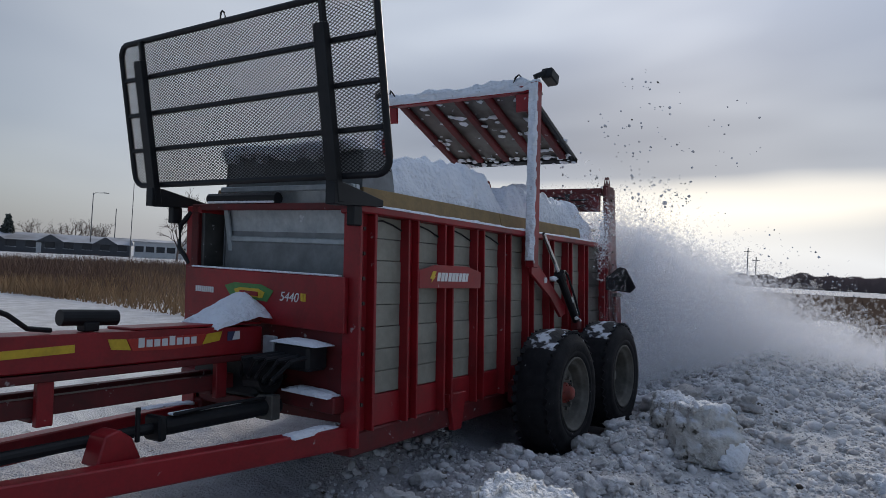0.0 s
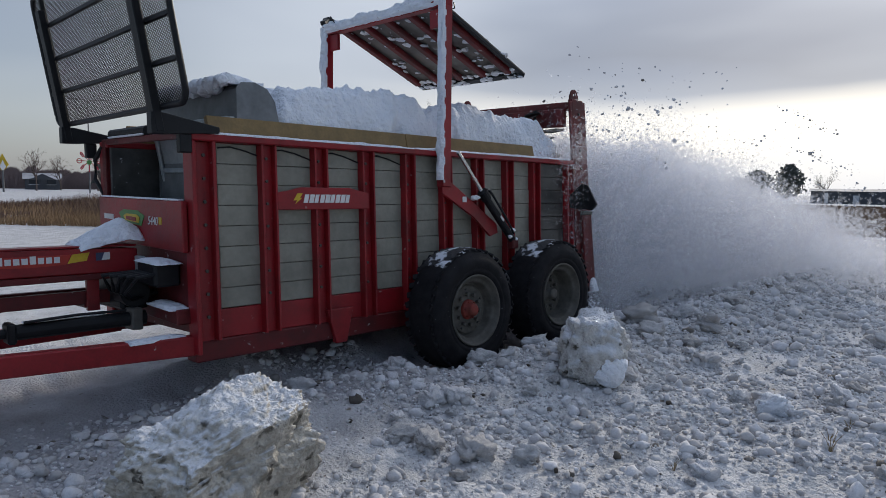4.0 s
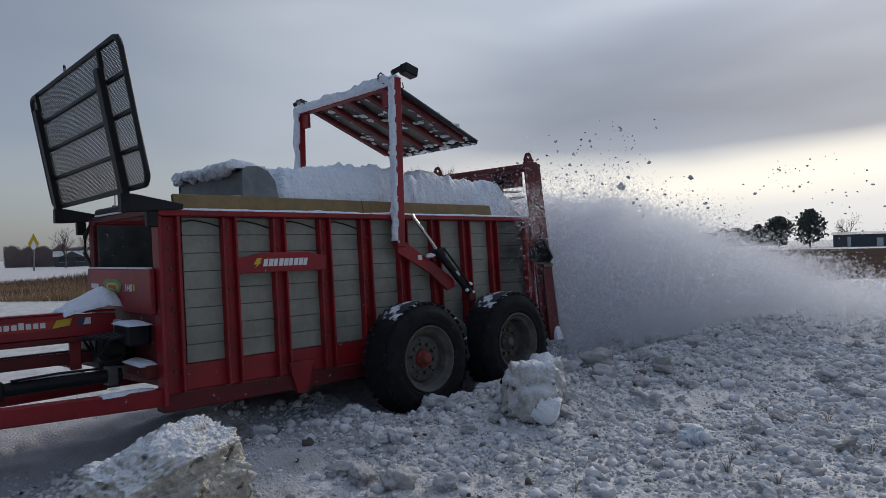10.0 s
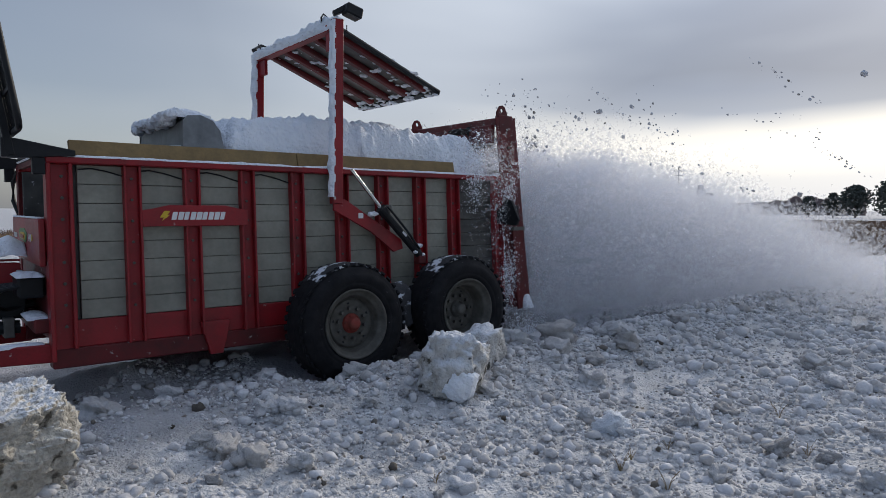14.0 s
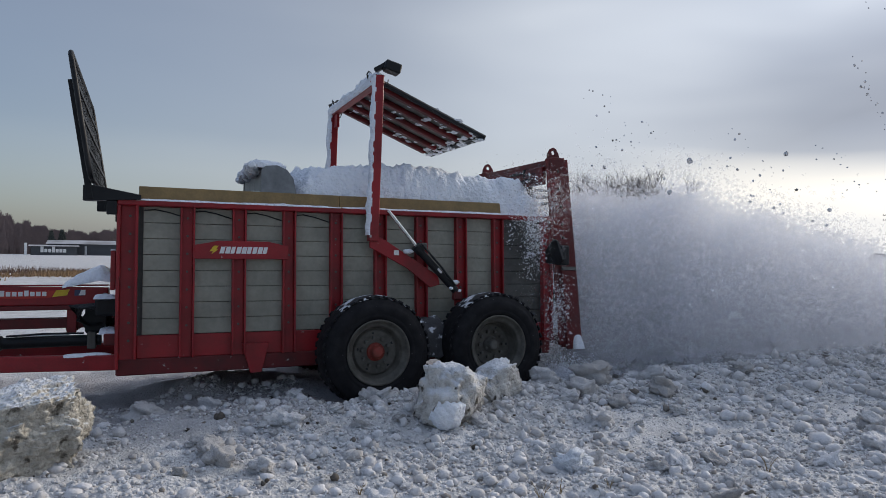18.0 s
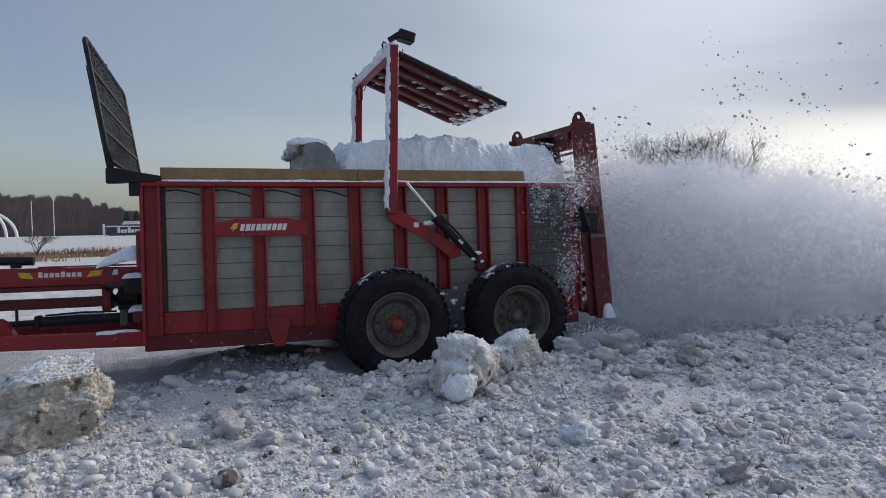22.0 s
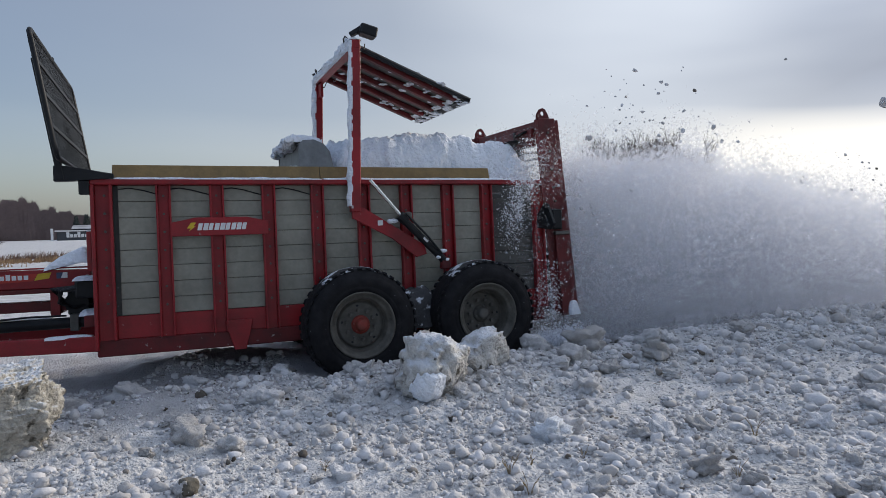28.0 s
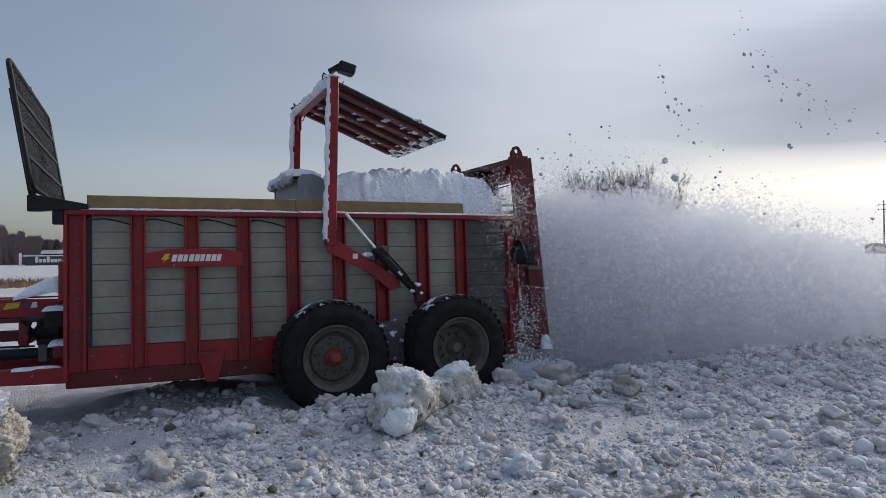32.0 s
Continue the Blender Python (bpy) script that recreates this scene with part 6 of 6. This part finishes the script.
street_lamp(27.6, 141, 11.6, (1,), "tall grey street lamp with one arm")
street_lamp(29.3, 150, 9.4, (), "grey street lamp by the road")
street_lamp(16.9, 110, 13.2, (1, -1), "tall grey street lamp with two arms")
for az, d, h, lab in ((30.08, 120, 12.2, "slim dark flag pole"), (-12.6, 140, 6.6, "pale flag pole before the wood"), (-11.2, 140, 7.0, "pale flag pole before the wood")):
    ob = tagged(new("pole"), lab, "pole")
    ob.location = far(az, d)
    part("shaft", rod((0, 0, -0.2), (0, 0, h), 0.075, 8, None, 0.05), POLE if az > 0 else WHITE_PAINT, ob)
RED_ORNAMENT = mat("red_ornament", (0.38, 0.02, 0.04), 0.5, scale=4.0)
star = tagged(new("lamp_ornament"), "red star-shaped winter ornament hung on a street lamp", "ornament")
star.matrix_basis = Matrix.Translation(far(16.9, 109.7, 4.6)) @ Matrix.Rotation(radians(-17), 4, "Z")
for k in range(8):
    a = math.pi * k / 4
    c, t = math.cos(a), math.sin(a)
    part("star_arm", beam((0.25 * c, 0, 0.25 * t), (1.6 * c, 0, 1.6 * t), 0.10, 0.14, 0.01, up=(0, 1, 0)), RED_ORNAMENT, star)
    part("star_tip", tube([((1.25 + 0.33 * math.cos(b)) * c, 0, (1.25 + 0.33 * math.cos(b)) * t + 0.33 * math.sin(b) * c) for b in [math.pi * j / 4 for j in range(9)]], 0.07, 6), RED_ORNAMENT, star)
part("star_hub", rod((0, -0.08, -0.2), (0, 0.08, -0.2), 0.35, 10), GREEN, star)
flame = tagged(new("lamp_ornament"), "yellow flame-shaped winter ornament on a pole", "ornament")
flame.matrix_basis = Matrix.Translation(far(11.47, 110, -0.1)) @ Matrix.Rotation(radians(-11), 4, "Z")
part("pole", rod((0, 0, -0.2), (0, 0, 3.2), 0.12, 8), POLE, flame)
for w, h, mt, y in ((0.7, 2.3, YELLOW, 0.0), (0.36, 1.4, WHITE_PAINT, -0.12)):
    part("flame", plate([(-0.3 * w, 3.1), (-w, 3.1 + 0.35 * h), (-0.5 * w, 3.1 + 0.65 * h), (0, 3.1 + h), (0.5 * w, 3.1 + 0.65 * h), (w, 3.1 + 0.35 * h), (0.3 * w, 3.1)], 0.1, m=Matrix(((1, 0, 0, 0), (0, 0, 1, y), (0, 1, 0, 0), (0, 0, 0, 1)))), mt, flame)
for az, h in ((80.5, 13.4), (81.1, 10.4)):
    ob = tagged(new("power_pole"), "wooden power pole beyond the dark shed", "power pole")
    ob.matrix_basis = Matrix.Translation(far(az, 260)) @ Matrix.Rotation(radians(-az), 4, "Z")
    part("shaft", rod((0, 0, -0.3), (0, 0, h), 0.26, 8, None, 0.16), POLE, ob)
    part("cross_arm", box(-1.3, 1.3, -0.1, 0.1, h - 1.4, h - 1.2, 0.02), POLE, ob)
sign = tagged(new("road_sign"), "small pale square sign on a post", "sign")
sign.matrix_basis = Matrix.Translation(far(18.84, 100)) @ Matrix.Rotation(radians(-19), 4, "Z")
part("post", rod((0, 0, -0.2), (0, 0, 2.2), 0.06, 8), POLE, sign)
part("board", box(-0.36, 0.36, -0.08, -0.03, 1.9, 2.65, 0.02), WHITE_PAINT, sign)
arch = tagged(new("white_arches"), "pair of white steel arches at the field's edge", "arch")
arch.location = far(-14.3, 150)
for k in range(2):
    pts = [(-11 + 1.6 * k + 5.6 * (1 - math.cos(math.pi * j / 16)), 0.6 * k, (6.4 - 1.4 * k) * math.sin(math.pi * j / 16)) for j in range(17)]
    part("arch_tube", tube(pts, 0.28, 8), WHITE_PAINT, arch)
tower = tagged(new("grain_silo"), "grey concrete silo with a stepped top, far off", "silo")
tower.matrix_basis = Matrix.Translation(far(59.6, 420)) @ Matrix.Rotation(radians(-59), 4, "Z")
part("bin", rod((-2.2, 0, -1), (-2.2, 0, 13.5), 2.6, 16), CONCRETE, tower)
part("bin", rod((2.6, 0, -1), (2.6, 0, 11.5), 2.6, 16), CONCRETE, tower)
part("head_house", box(-4.2, -0.6, -2, 2, 13.5, 16.0, 0.1), CONCRETE, tower)
pylon = tagged(new("power_pole"), "tall wooden power pole with cross arms, far off", "power pole")
pylon.matrix_basis = Matrix.Translation(far(57.6, 260)) @ Matrix.Rotation(radians(-57), 4, "Z")
part("shaft", rod((0, 0, -0.3), (0, 0, 17.2), 0.28, 8, None, 0.16), POLE, pylon)
for z in (15.6, 14.0):
    part("cross_arm", box(-1.7, 1.7, -0.1, 0.1, z, z + 0.18, 0.02), POLE, pylon)
    for x in (-1.5, -0.8, 0.8, 1.5):
        part("insulator", rod((x, 0, z + 0.18), (x, 0, z + 0.5), 0.09, 6), POLE, pylon)


def field(name, pts, mt, label, z=0.02, step=1.6):
    """A ragged-edged sheet of stubble lying on the ground."""
    bm = bmesh.new()
    n = 60
    rim = []
    for k in range(len(pts)):
        a, b = Vector(pts[k]), Vector(pts[(k + 1) % len(pts)])
        for j in range(n // len(pts)):
            p = a.lerp(b, j / (n // len(pts)))
            w = (p - Vector((REF.x, REF.y))).length * 0.05
            rim.append(bm.verts.new((p.x + w * noise.noise(Vector((k, j * 0.7, 1))), p.y + w * noise.noise(Vector((k, j * 0.7, 5))), z)))
    bm.faces.new(rim)
    bmesh.ops.triangulate(bm, faces=bm.faces[:])
    return tagged(part(name, bm, mt, None), label, "field", kind="structure")


def fan(az0, az1, d0, d1):
    return [far(az0, d0).to_2d(), far(az1, d0).to_2d(), far(az1, d1).to_2d(), far(az0, d1).to_2d()]


field("stubble_field", fan(62, 112, 19, 118), SOIL, "brown stubble field beyond the snow", 0.13)


def grass(name, spots, seed, h0, h1, label, width=0.03, mt=None):
    r = random.Random(seed)
    V, Fc = [], []
    for az, d in spots(r):
        p = far(az, d, 0.0)
        h = r.uniform(h0, h1) * (0.9 + 0.5 * noise.noise(Vector((p.x * 0.25, p.y * 0.25, seed)))) * float(np.interp(az, [8, 18], [0.4, 1.0]))
        n = len(V)
        a = r.uniform(0, 6.283)
        t = Vector((math.cos(a), math.sin(a), 0)) * width * (0.5 + d / 40)
        l = Vector((r.gauss(0, 0.32), r.gauss(0, 0.32), 0)) * h
        V += [tuple(p - t), tuple(p + t), tuple(p + l + Vector((0, 0, h)))]
        Fc.append((n, n + 1, n + 2))
    me = bpy.data.meshes.new(name)
    me.from_pydata(V, [], Fc)
    me.materials.append(mt or GRASS)
    return tagged(new(name, me), label, "dry grass", kind="stuff")


GRASS = mat("dry_grass", (0.33, 0.215, 0.115), 0.9, dark=(0.20, 0.12, 0.065), scale=0.25, amount=0.9, bscale=4.0)
REED = mat("brown_weeds", (0.17, 0.105, 0.075), 0.9, dark=(0.10, 0.06, 0.05), scale=0.25, amount=0.9, bscale=4.0)


def left_spots(r):
    out = []
    while len(out) < 40000:
        az = r.uniform(-14, 37)
        d0, d1 = np.interp(az, [-14, 5, 15, 24, 37], [34, 31, 26, 17, 14]), np.interp(az, [-14, 5, 15, 24, 37], [39, 42, 48, 58, 60])
        d = r.uniform(d0, d1)
        p = far(az, d)
        if noise.noise(Vector((p.x * 0.12, p.y * 0.12, 3))) + r.random() * 0.9 > (0.25 if az > 6 else 0.62):
            out.append((az, d))
    return out


def right_spots(r):
    return [(r.uniform(62, 110), 20 + 95 * r.random() ** 1.3) for _ in range(14000)]


grass("tall_grass", left_spots, 3, 0.22, 0.80, "tall dry golden grass beyond the machine", 0.019)
grass("tall_weeds", lambda r: [(a, d + 4) for a, d in left_spots(r)[:26000]], 9, 0.4, 1.15, "tall brown withered weeds among the grass", 0.015, REED)
grass("stubble", right_spots, 4, 0.08, 0.3, "dry stubble on the brown field", 0.02, SOIL)


# ---------------------------------------------------------------- movement
def motions():
    tilt = spreader.matrix_basis.copy()
    creep = [(0.0, 0.49), (4.0, 0.72), (10.0, 1.08), (16.0, 1.43), (24.0, 1.89), (32.0, 2.33)]
    for ob in (pusher, load):
        walk(ob, [(t, tilt @ pose(x, 0, 0)) for t, x in creep])
    for b, y, hand in BEATERS:
        rest = pose(4.47, y, 0.56, 0, -3.5, 0)
        walk(b, [(k * 0.1, rest @ pose(0, 0, 0, 0, 0, hand * 70 * k)) for k in range(321)])
    # the cloud billows piece by piece
    for ob, c, k in PLUME:
        rows = []
        for j in range(81):
            t, f = j * 0.4, 1.9 + 0.23 * (k % 5)
            a = 0.6 + 0.10 * (k // 3)
            rows.append((t, pose(c.x + 0.16 * a * math.sin(f * t + k), c.y + 0.12 * a * math.sin(0.8 * f * t + 2.1 * k), c.z + 0.09 * a * math.sin(1.3 * f * t + 1.3 * k), 3 * math.sin(f * t + k), 4 * math.sin(0.9 * f * t + 1.7 * k), 5 * math.sin(0.7 * f * t + k))))
        walk(ob, rows)
    r = random.Random(31)
    g = 9.8
    for flat, group in ((False, CHUNKS), (True, SPRAY)):
        for ob, t0 in group:
            wait = tilt @ (Vector((3.2, 0.75, r.uniform(1.55, 1.75))) if flat else Vector((r.uniform(3.1, 3.75), r.uniform(0.5, 1.0), r.uniform(1.6, 1.8))))
            a, el, v = radians(r.gauss(-4, 15)), radians(r.uniform(10, 42) if flat else r.uniform(3, 36)), r.uniform(6.5, 11.0)
            p0 = Vector((4.62, r.uniform(0.25, 1.2), r.uniform(1.5, 2.35)))
            vx, vy, vz = v * math.cos(el) * math.cos(a), v * math.cos(el) * math.sin(a), v * math.sin(el)
            spin = [r.uniform(-1, 1) * (30 if flat else 300) for _ in range(3)]
            lay = (r.uniform(35, 75) if flat else 0, r.uniform(-40, 40) if flat else 0, r.uniform(-60, 60))
            T = (vz + math.sqrt(vz * vz + 2 * g * (p0.z - 0.1))) / g
            scale = Matrix.Diagonal((*ob.scale, 1))

            def at(s):
                p = Vector((p0.x + vx * s, p0.y + vy * s, p0.z + vz * s - 0.5 * g * s * s))
                k = min(1.0, s / T)
                if flat:
                    return pose(*p, lay[0] * (1 - k ** 3), lay[1] * (1 - k ** 3), lay[2])
                return pose(*p, spin[0] * s, spin[1] * s, spin[2] * s)

            land = at(T)
            land.translation.z = ground_z(land.translation.x, land.translation.y) + (0.02 if flat else 0.01)
            rows, first = [], pose(*wait)
            if t0 > 0.1:
                rows.append((0.0, first))
                rows.append((t0 - 0.08, first))
            n = 7
            for j in range(n):
                t = t0 + T * j / n
                if 0 <= t <= 31.95:
                    rows.append((t, at(T * j / n)))
            if t0 <= 0.1 and (not rows or rows[0][0] > 0.02):
                rows.insert(0, (0.0, at(max(0.0, -t0)) if -t0 < T else land))
            if t0 + T < 31.9:
                rows.append((max(t0 + T, 0.05), land))
                rows.append((32.0, land))
            elif rows[-1][0] < 31.95:
                rows.append((32.0, at(32.0 - t0)))
            walk(ob, rows)
    for ob, t0 in FALL:
        x = 3.90 + r.choice((r.uniform(-0.10, 0.12), r.uniform(0.12, 0.34)))
        wait = tilt @ Vector((3.6, 0.75, 1.7))
        T = 0.55
        rows = [(0.0, pose(*wait))] if t0 > 0.3 else []
        if t0 > 0.3:
            rows.append((t0 - 0.2, pose(*wait)))
        for j in range(5):
            s = T * j / 4
            rows.append((t0 + s if rows else 0.0, pose(x + 0.04 * j, -0.10 - 0.03 * j, 1.78 - 4.9 * s * s + 0.12, 0, 8, 0)))
        rest = pose(x + 0.2, -0.30, 0.08, 0, 84, r.uniform(-30, 30))
        rows.append((t0 + T + 0.12, rest))
        if t0 + T + 0.12 < 31.9:
            rows.append((32.0, rest))
        walk(ob, [q for q in rows if q[0] <= 32.0])


motions()
